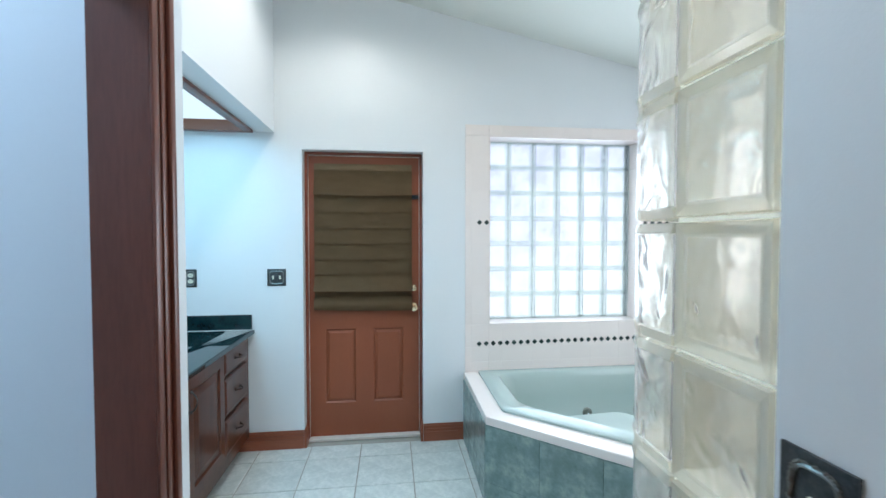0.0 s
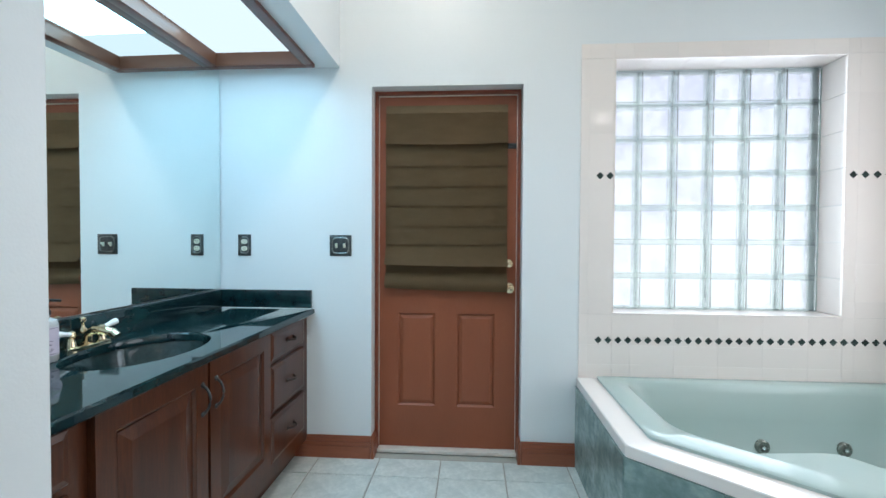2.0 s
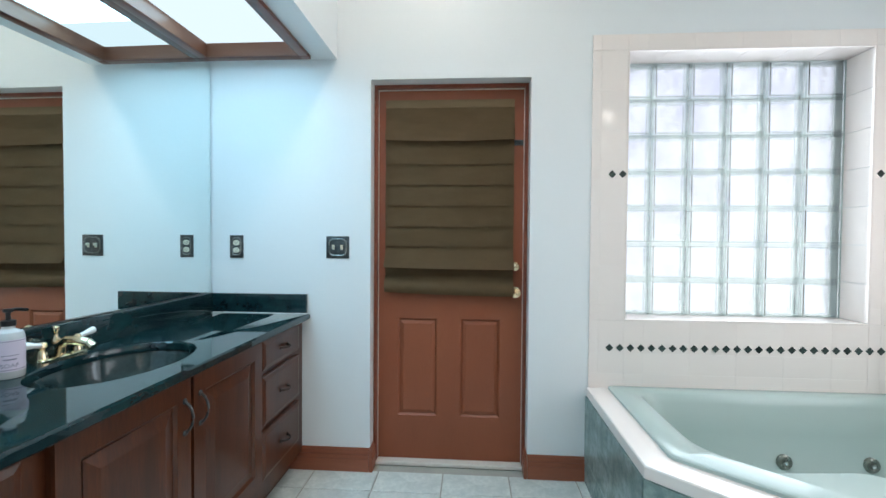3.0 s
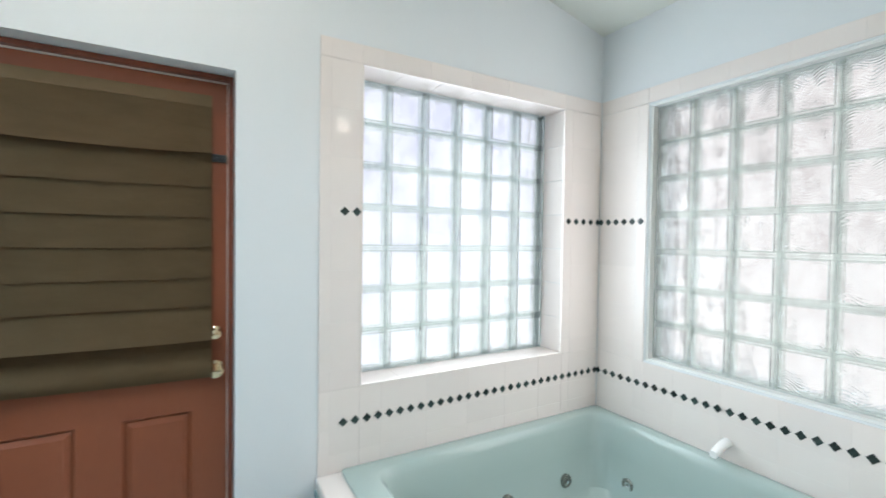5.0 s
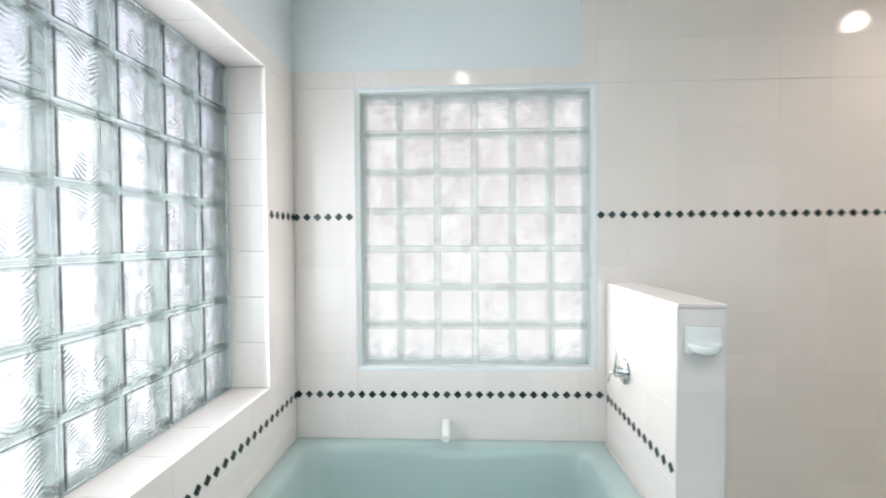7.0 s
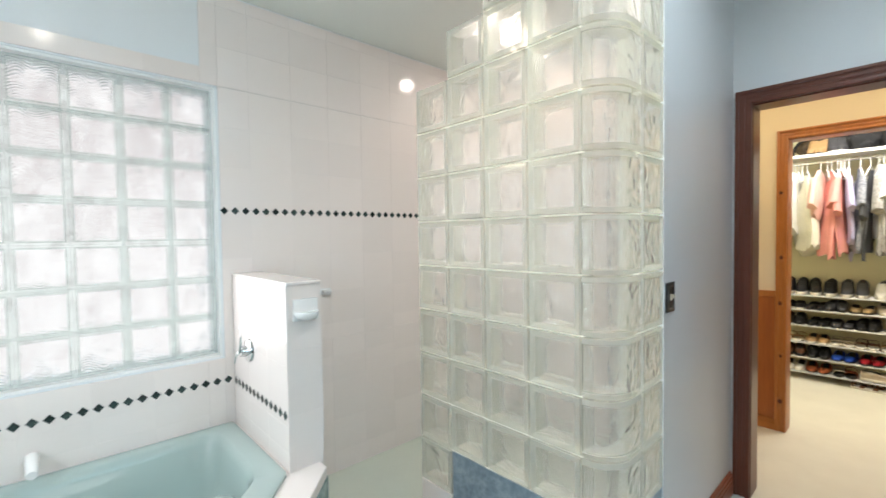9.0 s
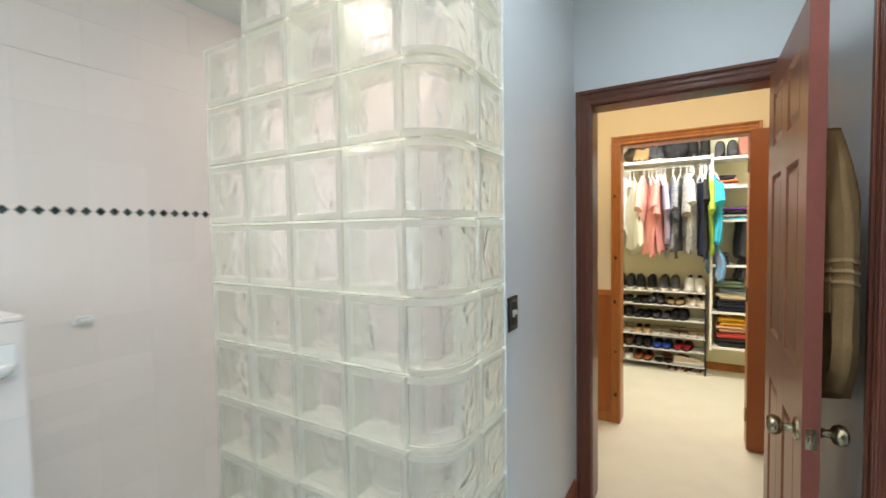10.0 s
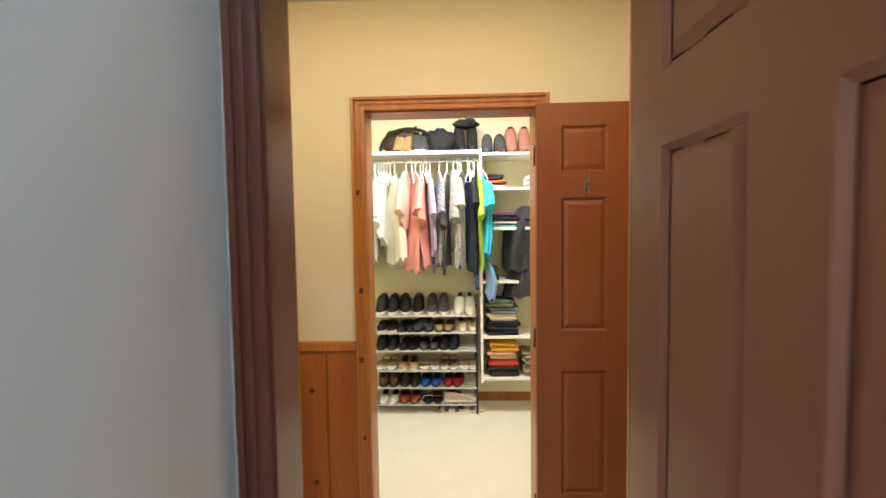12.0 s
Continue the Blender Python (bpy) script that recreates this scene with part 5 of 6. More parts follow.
def shoe_meshes(kind, upper, sole):
    """A shoe on the floor, the toe to +y: sole and upper in metres."""
    length, wide = 0.265, 0.050
    n = 14

    def width(f):
        return wide * (0.70 + 0.30 * math.sin(math.pi * min(1, 0.15 + f * 0.9))) * (1 - 0.55 * max(0, f - 0.82) / 0.18)

    def outline(z, k):
        pts = []
        for i in range(n + 1):
            f = i / n
            pts.append((width(f) * k, (f - 0.5) * length * (0.99 if k < 1 else 1), z))
        for i in range(n, -1, -1):
            f = i / n
            pts.append((-width(f) * k, (f - 0.5) * length * (0.99 if k < 1 else 1), z))
        return pts

    straps = []
    st = 0.026 if kind in ("sneaker", "high") else 0.012
    a = bmesh.new()
    loft(a, [outline(0.0, 0.94), outline(0.004, 1.0), outline(st - 0.003, 1.0), outline(st, 0.97)])
    top = {"sneaker": 0.085, "high": 0.150, "flat": 0.055, "boot": 0.245, "ankle": 0.185, "sandal": 0.05}[kind]
    b = bmesh.new()
    rings = []
    for i in range(n + 1):
        f = i / n
        if kind in ("boot", "ankle", "high"):
            h = top * (1 - 0.10 * f) if f < 0.40 else 0.058 + (top * 0.96 - 0.058) * max(0, 1 - (f - 0.40) / 0.36) ** 1.2
        elif kind == "sneaker":
            h = top * (1.0 if f < 0.32 else max(0.60, 1 - (f - 0.32) * 0.75))
        else:
            h = top * (1.0 if f < 0.2 else 0.55 if f < 0.62 else 0.85)
        if f > 0.8:
            h *= 1 - 0.45 * (f - 0.8) / 0.2
        w = width(f) * 0.95
        y = (f - 0.5) * length * 0.97
        ring = []
        for k in range(11):
            t = math.pi * k / 10
            ring.append((w * math.copysign(abs(math.cos(t)) ** 0.6, math.cos(t)) * (1 - 0.18 * math.sin(t) * (h > 0.1)), y, st - 0.002 + (h - st) * math.sin(t) ** (0.28 if h > 0.1 else 0.55)))
        rings.append(ring)
    if kind == "sandal":
        for f0, f1 in ((0.62, 0.76), (0.28, 0.36), (0.0, 0.05)):
            i0, i1 = int(f0 * n), max(int(f1 * n), int(f0 * n) + 1)
            c = bmesh.new()
            loft(c, [[(x * 1.02, y, z + 0.004) for x, y, z in r] for r in rings[i0:i1 + 1]], caps=False, closed=False)
            bmesh.ops.solidify(c, geom=c.faces[:], thickness=0.004)
            straps.append(mesh_of("strap", c, upper))
        b.free()
        return (mesh_of("sole", a, sole), *straps)
    loft(b, rings)
    # the upper is closed: a dark sheet on top imitates its shaded hollow
    lining = bmesh.new()
    i0, i1 = (0, 6) if kind in ("boot", "ankle", "high") else (1, 7)
    loft(lining, [[(x * 0.72, y + 0.004, z + 0.0035) for x, y, z in r[3:8]] for r in rings[i0:i1 + 1]], caps=False, closed=False)
    bmesh.ops.solidify(lining, geom=lining.faces[:], thickness=0.003)
    pieces = [mesh_of("sole", a, sole), mesh_of("upper", b, upper), mesh_of("opening", lining, SHOE_HOLLOW)]
    if kind in ("sneaker", "high"):
        c = bmesh.new()
        for i in range(7, 11):
            r = rings[i]
            top_z = r[5][2] + 0.003
            tube(c, [(-0.020, r[5][1], top_z - 0.004), (0.0, r[5][1], top_z), (0.020, r[5][1], top_z - 0.004)], 0.0028, 5)
        pieces.append(mesh_of("laces", c, SHOE_LACE if upper.name != "white_canvas" else sole))
    return pieces


# near-black, for the shade inside the shoes
SHOE_HOLLOW = material("dark_shoe_hollow", (0.03, 0.026, 0.022), 0.9, blotch=(40, 0.4), grain=(160, 0.3))
SHOE_LACE = material("grey_shoe_lace", (0.10, 0.10, 0.10), 0.9, blotch=(40, 0.3), grain=(160, 0.3))
SHOES = {}


def shoe(kind, upper, sole, x, y, z, turn, words, group):
    key = (kind, upper.name, sole.name)
    if key not in SHOES:
        SHOES[key] = shoe_meshes(kind, upper, sole)
    s = thing("shoe", pose(x, y, z, 0, 0, turn), words, "shoe", group)
    for nm, me in zip(("sole", "strap", "strap", "strap") if kind == "sandal" else ("sole", "upper", "opening", "laces"), SHOES[key]):
        ob = smooth(new(nm, me))
        ob.parent = s
    return s


def shelf_x(p):
    return 1.138 - (p - 655) * 0.00469


random.seed(11)
ROWS_OF_SHOES = (
    (0, "high", L_BLACK, SOLE_L, (670, 692), "black high-top shoe on the shoe rack"), (0, "high", L_BLACK, SOLE_L, (714, 737), "black slip-on shoe on the shoe rack"), (0, "high", L_GREY, SOLE_L, (762, 784), "dark grey high-top sneaker on the shoe rack"), (0, "high", L_WHITE, SOLE_L, (812, 831), "white canvas high-top sneaker on the shoe rack"),
    (1, "flat", L_BLACK, SOLE_L, (671, 689), "black flat shoe with a pale toe"), (1, "flat", L_BLACK, SOLE_D, (709, 725), "black flat shoe on the shoe rack"), (1, "sneaker", L_GREY, SOLE_D, (739, 755), "grey slip-on shoe on the shoe rack"), (1, "flat", L_GOLD, SOLE_D, (775, 794), "leopard print flat shoe on the shoe rack"), (1, "sneaker", L_CREAM, SOLE_L, (815, 833), "cream slipper on the shoe rack"),
    (2, "sneaker", L_BLACK, SOLE_D, (670, 690), "black shoe on the shoe rack"), (2, "flat", L_BLACK, SOLE_D, (712, 729), "black pump on the shoe rack"), (2, "flat", L_GREY, SOLE_D, (748, 767), "dark grey pump on the shoe rack"), (2, "sneaker", L_BLACK, SOLE_D, (785, 801), "black shoe on the shoe rack"),
    (3, "sandal", L_TAN, SOLE_L, (671, 689), "tan strappy sandal on the shoe rack"), (3, "flat", L_TAN, SOLE_L, (710, 728), "tan flat shoe on the shoe rack"), (3, "sandal", L_CREAM, SOLE_L, (748, 766), "cream sandal on the shoe rack"), (3, "sandal", L_BROWN, SOLE_L, (784, 800), "brown sandal with a pale sole"), (3, "sandal", L_TAN, SOLE_L, (820, 836), "tan sandal on the shoe rack"),
    (4, "sneaker", L_BROWN, SOLE_D, (672, 690), "brown leather shoe on the shoe rack"), (4, "sneaker", L_BLACK, SOLE_D, (711, 729), "black leather shoe on the shoe rack"), (4, "flat", L_BLUE, SOLE_D, (750, 769), "bright blue flat shoe on the shoe rack"), (4, "flat", L_RED, SOLE_D, (791, 808), "red flat shoe on the shoe rack"),
    (5, "flat", L_WHITE, SOLE_L, (673, 691), "white flat shoe on the shoe rack"), (5, "flat", L_RUST, SOLE_D, (710, 730), "rust-brown flat shoe on the shoe rack"), (5, "sandal", L_WHITE, SOLE_D, (752,), "white strappy sandal on the shoe rack"), (5, "sandal", L_RUST, SOLE_D, (770,), "rust-brown sandal on the shoe rack"),
)
for tier, kind, up, so, places, words in ROWS_OF_SHOES:
    for p in places:
        shoe(kind, up, so, shelf_x(p), -2.78, TIERS[tier] + 0.0085, random.uniform(-7, 7), words, "shoes on the rack")
shoe("sneaker", L_CREAM, SOLE_L, 0.40, -2.72, TIERS[5] + 0.0085, 88, "cream sneaker lying sideways on the rack", "shoes on the rack")
shoe("sandal", L_BROWN, SOLE_L, 0.46, -2.70, 0.003, 80, "brown sandal on the carpet under the rack", "shoes on the floor")
shoe("sandal", L_BROWN, SOLE_L, 0.33, -2.74, 0.003, 70, "brown sandal on the carpet under the rack", "shoes on the floor")
for kind, up, so, ps, words in (("ankle", L_TAN, SOLE_D, (709, 722), "tan ankle boot on the top shelf"), ("ankle", L_GREY, SOLE_L, (739, 752), "grey sneaker boot on the top shelf"), ("boot", L_BLACK, SOLE_D, (816, 838), "black tall boot on the top shelf")):
    for p in ps:
        shoe(kind, up, so, shelf_x(p), -2.77, 2.171, random.uniform(-8, 8), words, "boots on the top shelf")
for up, ps, words in ((L_GREY, (864, 887), "grey ankle boot on the top shelf"), (L_PINK, (907, 930), "pink and tan ankle boot on the top shelf")):
    for p in ps:
        shoe("boot" if up is L_PINK else "ankle", up, SOLE_D, shelf_x(p), -2.77, 2.148, random.uniform(-6, 6), words, "boots on the top shelf")


def lump(name, x, y, z, rx, ry, rz, mat, words, category, seed, rough=0.25):
    """A soft crumpled heap resting at z."""
    bm = bmesh.new()
    bmesh.ops.create_icosphere(bm, subdivisions=4, radius=1.0)
    for v in bm.verts:
        d = 1 + rough * noise.noise(v.co * 1.7 + Vector((seed, 0, 0))) + 0.10 * noise.noise(v.co * 5 + Vector((0, seed, 0)))
        v.co = Vector((v.co.x * rx * d, v.co.y * ry * d, max(0.0, (v.co.z + 0.72) * rz * d)))
    return single(name, bm, mat, pose(x, y, z), words, category)


F_BLACK, F_NAVY, F_GREY = cloth_mat("black_cloth", (0.015, 0.015, 0.017)), cloth_mat("navy_cloth", (0.02, 0.028, 0.06)), cloth_mat("grey_cloth", (0.34, 0.33, 0.32))
lump("handbag", shelf_x(714), -2.855, 2.171, 0.17, 0.08, 0.135, leather("black_bag", (0.03, 0.025, 0.02), (0.2, 0.13, 0.07)), "black and tan slouchy handbag on the top shelf", "bag", 2.0)
bm = bmesh.new()
tube(bm, [(0.22 * math.cos(math.pi * i / 16) - 0.04 * i / 16, -0.02, 0.20 * math.sin(math.pi * i / 16) ** 0.8) for i in range(17)], 0.014, 8)
single("bag_strap", bm, L_BLACK, pose(shelf_x(722), -2.72, 2.171), "wide black leather bag strap arching over the boots", "strap")
lump("black_hat", shelf_x(780), -2.78, 2.171, 0.115, 0.11, 0.11, F_BLACK, "crumpled black cloth hat on the top shelf", "hat", 7.0, 0.35)
# fleece top of the tall boots, added as a lump of its own
lump("boot_fleece", shelf_x(827), -2.80, 2.38, 0.10, 0.08, 0.04, F_BLACK, "black fleece lining turned over the boot tops", "cloth", 5.0, 0.3)


def hanger(x, tilt):
    h = thing("clothes_hanger", pose(x, -2.72, 2.095, 0, 0, 90 + tilt), "white plastic clothes hanger on the rod", "hanger", "hangers on the rod")
    bm = bmesh.new()
    tube(bm, [(-0.012, 0, 0.0), (-0.008, 0, 0.016), (0.004, 0, 0.020), (0.015, 0, 0.012), (0.016, 0, -0.004), (0.006, 0, -0.022), (0.0, 0, -0.05), (0.0, 0, -0.085)], 0.0045, 6)
    part("hook", bm, PORCELAIN, h)
    bm = bmesh.new()
    tube(bm, [(0, 0, -0.080), (0.07, 0, -0.110), (0.145, 0, -0.165), (0.145, 0, -0.180), (0, 0, -0.182), (-0.145, 0, -0.180), (-0.145, 0, -0.165), (-0.07, 0, -0.110), (0, 0, -0.077)], 0.006, 6)
    part("bar", bm, PORCELAIN, h)
    return h


def garment(x, wide, z_top, z_bottom, turn, mat, words, seed, sleeves=True, flare=1.25):
    """A shirt or dress on its hanger: sloping shoulders, hanging folds and an uneven hem."""
    rnd = random.Random(int(seed * 10) + 3)
    slant, sag, lean = rnd.uniform(-0.14, 0.14), rnd.uniform(0.2, 0.6), rnd.uniform(-0.035, 0.035)
    f1, f2 = rnd.choice((3, 4, 5)), rnd.choice((7, 8, 9))
    rings = []
    n, rows = 44, 24
    drop = z_top - z_bottom
    for i in range(rows + 1):
        f = i / rows
        z = z_top - drop * f
        down = f * drop
        body = 0.20 * (0.16 + 0.84 * min(1, down / 0.15) ** 0.8) * (1 - sag * 0.35 * math.sin(math.pi * min(1, f * 1.25)) ** 2)
        thick = wide * (0.35 + 0.65 * min(1, 3 * f)) * (1 + (flare - 1) * f)
        ring = []
        for k in range(n):
            a = 2 * math.pi * k / n
            g = min(1, f * 2.5)
            fold = 1 + g * (0.34 * math.sin(f1 * a + seed) + 0.26 * math.sin(f2 * a + 2 * seed + 2.5 * f))
            hem = (slant * math.cos(a) + 0.022 * math.sin(f2 * a + seed)) * f ** 3
            ring.append((body * math.cos(a) * (1 + 0.05 * g * math.sin(f2 * a + seed)), thick * 0.5 * math.sin(a) * fold + lean * f + 0.012 * math.sin(seed + 5 * f), z + hem))
        rings.append(ring)
    g = thing("hanging_garment", pose(x, -2.72, 0.0, 0, 0, 90 + turn), words, "clothing", "clothes on the rod")
    bm = bmesh.new()
    loft(bm, rings)
    part("body", bm, mat, g)
    if sleeves:
        long = rnd.uniform(0.16, 0.38)
        for side in (-1, 1):
            bm = bmesh.new()
            rr = []
            for i in range(11):
                f = i / 10
                cx, cz = side * (0.165 + 0.055 * f ** 0.8), z_top - 0.11 - long * f
                w = 0.026 + 0.024 * f
                rr.append([(cx + w * math.cos(a), lean * f + wide * (0.36 + 0.22 * f) * math.sin(a) * (1 + 0.25 * math.sin(3 * a + seed + 2 * f)), cz + 0.03 * math.cos(a) * side) for a in [2 * math.pi * k / 18 for k in range(18)]])
            loft(bm, rr)
            part("sleeve", bm, mat, g)
    return g


CL = (
    (664, 0.060, 445, 13, cloth_mat("light_grey_knit", (0.52, 0.50, 0.46)), "pale grey top on a white hanger"),
    (681, 0.068, 440, -15, cloth_mat("white_cotton", (0.80, 0.79, 0.74)), "white cotton shirt on a white hanger"),
    (700, 0.102, 468, 18, cloth_mat("cream_cotton", (0.78, 0.74, 0.60)), "cream pleated blouse on a white hanger"),
    (721, 0.060, 420, -10, cloth_mat("blush_cotton", (0.74, 0.46, 0.38)), "blush pink top on a white hanger"),
    (737, 0.085, 470, 19, cloth_mat("coral_cotton", (0.72, 0.29, 0.25)), "coral pink shirt on a white hanger"),
    (751, 0.051, 468, -7, cloth_mat("salmon_cotton", (0.70, 0.30, 0.20), (0.45, 0.15, 0.25)), "salmon striped top on a white hanger"),
    (763, 0.043, 466, 5, cloth_mat("lavender_cotton", (0.50, 0.46, 0.66)), "lavender shirt on a white hanger"),
    (779, 0.060, 468, 10, cloth_mat("striped_knit", (0.05, 0.06, 0.10), (0.5, 0.5, 0.5), (60, 0.8)), "navy and white striped top on a hanger"),
    (793, 0.043, 455, -9, cloth_mat("charcoal_knit", (0.06, 0.06, 0.065)), "charcoal top on a hanger"),
    (804, 0.068, 440, 17, cloth_mat("pale_grey_cotton", (0.55, 0.54, 0.52)), "pale grey shirt on a white hanger"),
    (815, 0.076, 462, -14, cloth_mat("speckled_knit", (0.42, 0.40, 0.37), (0.12, 0.11, 0.10), (45, 0.8)), "speckled grey cardigan on a white hanger"),
    (829, 0.060, 462, 9, F_NAVY, "dark navy dress on a white hanger"),
    (841, 0.051, 470, -6, F_BLACK, "black jacket on a white hanger"),
    (846, 0.043, 468, 7, cloth_mat("lime_fabric", (0.40, 0.55, 0.07)), "lime green sports top on a hanger"),
    (854, 0.076, 462, 15, cloth_mat("cyan_fabric", (0.04, 0.45, 0.62)), "bright cyan sports jacket on a hanger"),
)
for i, (p, wide, bottom, turn, mat, words) in enumerate(CL):
    x = shelf_x(p)
    hanger(x, turn)
    garment(x, wide, 2.022 - 0.020 * (i % 3), 1.57 - (bottom - 400) * 0.00465, turn, mat, words, i * 1.7, sleeves=i not in (2, 11))
for p, turn in ((666, 14), (671, 18), (676, 12), (686, 16), (692, 10), (731, 12), (746, 14), (751, 17), (756, 12), (811, -14), (818, -16), (833, -15), (839, -12)):
    hanger(shelf_x(p), turn)
garment(0.19, 0.07, 1.34, 1.01, 20, cloth_mat("print_fabric", (0.02, 0.38, 0.66), (0.55, 0.16, 0.14), (16, 0.45)), "colourful printed scarf hanging below the jackets", 4.4, sleeves=False, flare=0.8)
TULLE = cloth_mat("charcoal_tulle", (0.018, 0.018, 0.021), (0.045, 0.045, 0.05), (18, 0.6))
dress = garment(-0.15, 0.12, 1.72, 1.20, 60, TULLE, "charcoal tiered dress hanging by the shelf tower", 9.1, sleeves=False, flare=1.8)
for k, (z0, z1, r0, r1) in enumerate(((1.44, 1.20, 0.10, 0.19), (1.26, 0.98, 0.15, 0.25))):
    bm = bmesh.new()
    loft(bm, [[((r0 + (r1 - r0) * f) * 0.8 * math.cos(a) * (1 + 0.05 * math.sin(11 * a + k)), (r0 + (r1 - r0) * f) * 0.55 * math.sin(a) * (1 + 0.12 * f * math.sin(13 * a + 2 * k) + 0.08 * f * math.sin(7 * a)), z0 + (z1 - z0) * f + 0.012 * f * math.sin(9 * a)) for a in [2 * math.pi * i / 72 for i in range(72)]] for f in (0, 0.15, 0.3, 0.5, 0.75, 1.0)])
    part("tier", bm, TULLE, dress)

garment(1.19, 0.05, 1.95, 1.15, 10, cloth_mat("dark_brown_cloth", (0.05, 0.03, 0.02)), "dark brown coat hanging at the rod's end", 6.1)


def folded(x, w, y, z, h, mat, words, seed):
    """A folded garment: two or more soft layers, each with a round front fold, slightly askew."""
    rnd = random.Random(int(seed * 100))
    pile = thing("folded_clothes", pose(x, y, z), words, "clothing", "folded clothes on the shelves")
    n = max(1, round(h / 0.024))
    step = h / n
    for i in range(n):
        lw, ld = w * rnd.uniform(0.90, 1.03), 0.26 * rnd.uniform(0.92, 1.05)
        turn, dx, dy = radians(rnd.uniform(-5, 5)), rnd.uniform(-0.010, 0.010), rnd.uniform(-0.012, 0.012)
        p1, p2, droop = rnd.uniform(0, 6), rnd.uniform(0, 6), rnd.uniform(0.0, 0.012)
        rings = []
        for k, zz in ((0.90, 0.0), (0.97, step * 0.14), (1.0, step * 0.5), (0.97, step * 0.86), (0.88, step)):
            ring = []
            for px, py, pz in rounded([(-lw / 2 * k, -ld / 2 * k), (lw / 2 * k, -ld / 2 * k), (lw / 2 * k, ld / 2 * k), (-lw / 2 * k, ld / 2 * k)], 0.035, 7, zz):
                q = 1 + 0.035 * math.sin(p1 + px * 38) + 0.03 * math.sin(p2 + py * 34)
                qx, qy = px * q, py * q
                wave = 0.16 * step * (math.sin(px * 45 + p1) + math.sin(py * 30 + p2))
                low = -droop * max(0.0, py / ld) if i == n - 1 and zz > step * 0.4 else 0.0
                ring.append((qx * math.cos(turn) - qy * math.sin(turn) + dx, qx * math.sin(turn) + qy * math.cos(turn) + dy, max(0.0, i * step + zz + (wave + low if zz > 0 or i else 0.0))))
            rings.append(ring)
        part("layer", loft(bmesh.new(), rings), mat, pile)
    return pile


STACKS = (
    (1.867, 876, 0.19, (("white_fold", (0.72, 0.66, 0.58), 0.035, "white folded top on a closet shelf"), ("orange_fold", (0.60, 0.16, 0.06), 0.03, "orange folded top on a closet shelf"), ("black_fold", (0.02, 0.02, 0.02), 0.05, "black folded top on a closet shelf"))),
    (1.867, 940, 0.12, (("ivory_fold", (0.76, 0.72, 0.66), 0.10, "ivory folded knit on a closet shelf"),)),
    (1.547, 893, 0.24, (("teal_fold", (0.10, 0.42, 0.50), 0.025, "teal folded top on a closet shelf"), ("pale_fold", (0.62, 0.56, 0.54), 0.02, "pale folded top on a closet shelf"), ("ink_fold", (0.02, 0.02, 0.025), 0.045, "black folded top on a closet shelf"), ("purple_fold", (0.12, 0.03, 0.20), 0.025, "purple folded top on a closet shelf"))),
    (1.547, 935, 0.12, (("indigo_fold", (0.03, 0.04, 0.10), 0.08, "indigo folded jeans on a closet shelf"),)),
    (1.114, 872, 0.10, (("slate_fold", (0.05, 0.05, 0.06), 0.10, "dark folded top on a closet shelf"),)),
    (0.659, 888, 0.27, (("navy_fold", (0.015, 0.02, 0.04), 0.07, "navy folded jeans on a closet shelf"), ("striped_fold", (0.03, 0.03, 0.05), 0.05, "navy striped folded sweater on a closet shelf"), ("cream_fold", (0.66, 0.56, 0.40), 0.055, "cream folded sweater on a closet shelf"), ("blue_grey_fold", (0.16, 0.22, 0.25), 0.06, "blue-grey folded sweater on a closet shelf"), ("sage_fold", (0.14, 0.19, 0.13), 0.06, "sage green folded sweater on a closet shelf"))),
    (0.315, 888, 0.27, (("charcoal_fold", (0.025, 0.025, 0.03), 0.085, "charcoal folded clothes on a closet shelf"), ("red_fold", (0.50, 0.05, 0.04), 0.06, "red folded top on a closet shelf"), ("peach_fold", (0.62, 0.34, 0.22), 0.06, "peach folded sweater on a closet shelf"), ("mustard_fold", (0.62, 0.32, 0.02), 0.075, "mustard yellow folded sweater on a closet shelf"))),
    (0.315, 935, 0.10, (("tweed_fold", (0.30, 0.25, 0.18), 0.20, "brown tweed bundle on a closet shelf"),)),
)
seed = 0.0
for z, p, w, items in STACKS:
    for nm, col, h, words in items:
        seed += 1.3
        folded(shelf_x(p) + 0.01 * math.sin(seed * 2), w * (0.94 + 0.06 * math.sin(seed)), -2.775, z, h, cloth_mat(nm, col, blotch=(14, 0.5)), words, seed)
        z += h + 0.0005

# ---- pine wainscot in the hall ----
bm = bmesh.new()
box(bm, 0.8945, 2.3, -1.154, -1.127, 0.975, 1.018, 0.004)
structure("trim_chair_rail", bm, PINE, "stained pine chair rail", "chair rail")
wains = structure("trim_wainscot", box(bmesh.new(), 0.8945, 2.3, -1.1545, -1.147, 0.085, 0.975), PINE_PANEL, "knotty pine plank wainscot", "wainscot")
plank = mesh_of("plank", box(bmesh.new(), 0.0035, 0.1435, 0.0, 0.010, 0.0, 0.888, 0.003), PINE_PANEL)
for i in range(-2, 8):
    x = 1.037 + 0.147 * i
    if x > 0.89 and x < 2.14:
        ob = new("plank", plank)
        ob.parent = wains
        ob.location = (x, -1.147, 0.086)
ob = new("plank", mesh_of("plank", box(bmesh.new(), 0.8955, 1.0335, -1.147, -1.137, 0.086, 0.974, 0.003), PINE_PANEL))
ob.parent = wains
bm = bmesh.new()
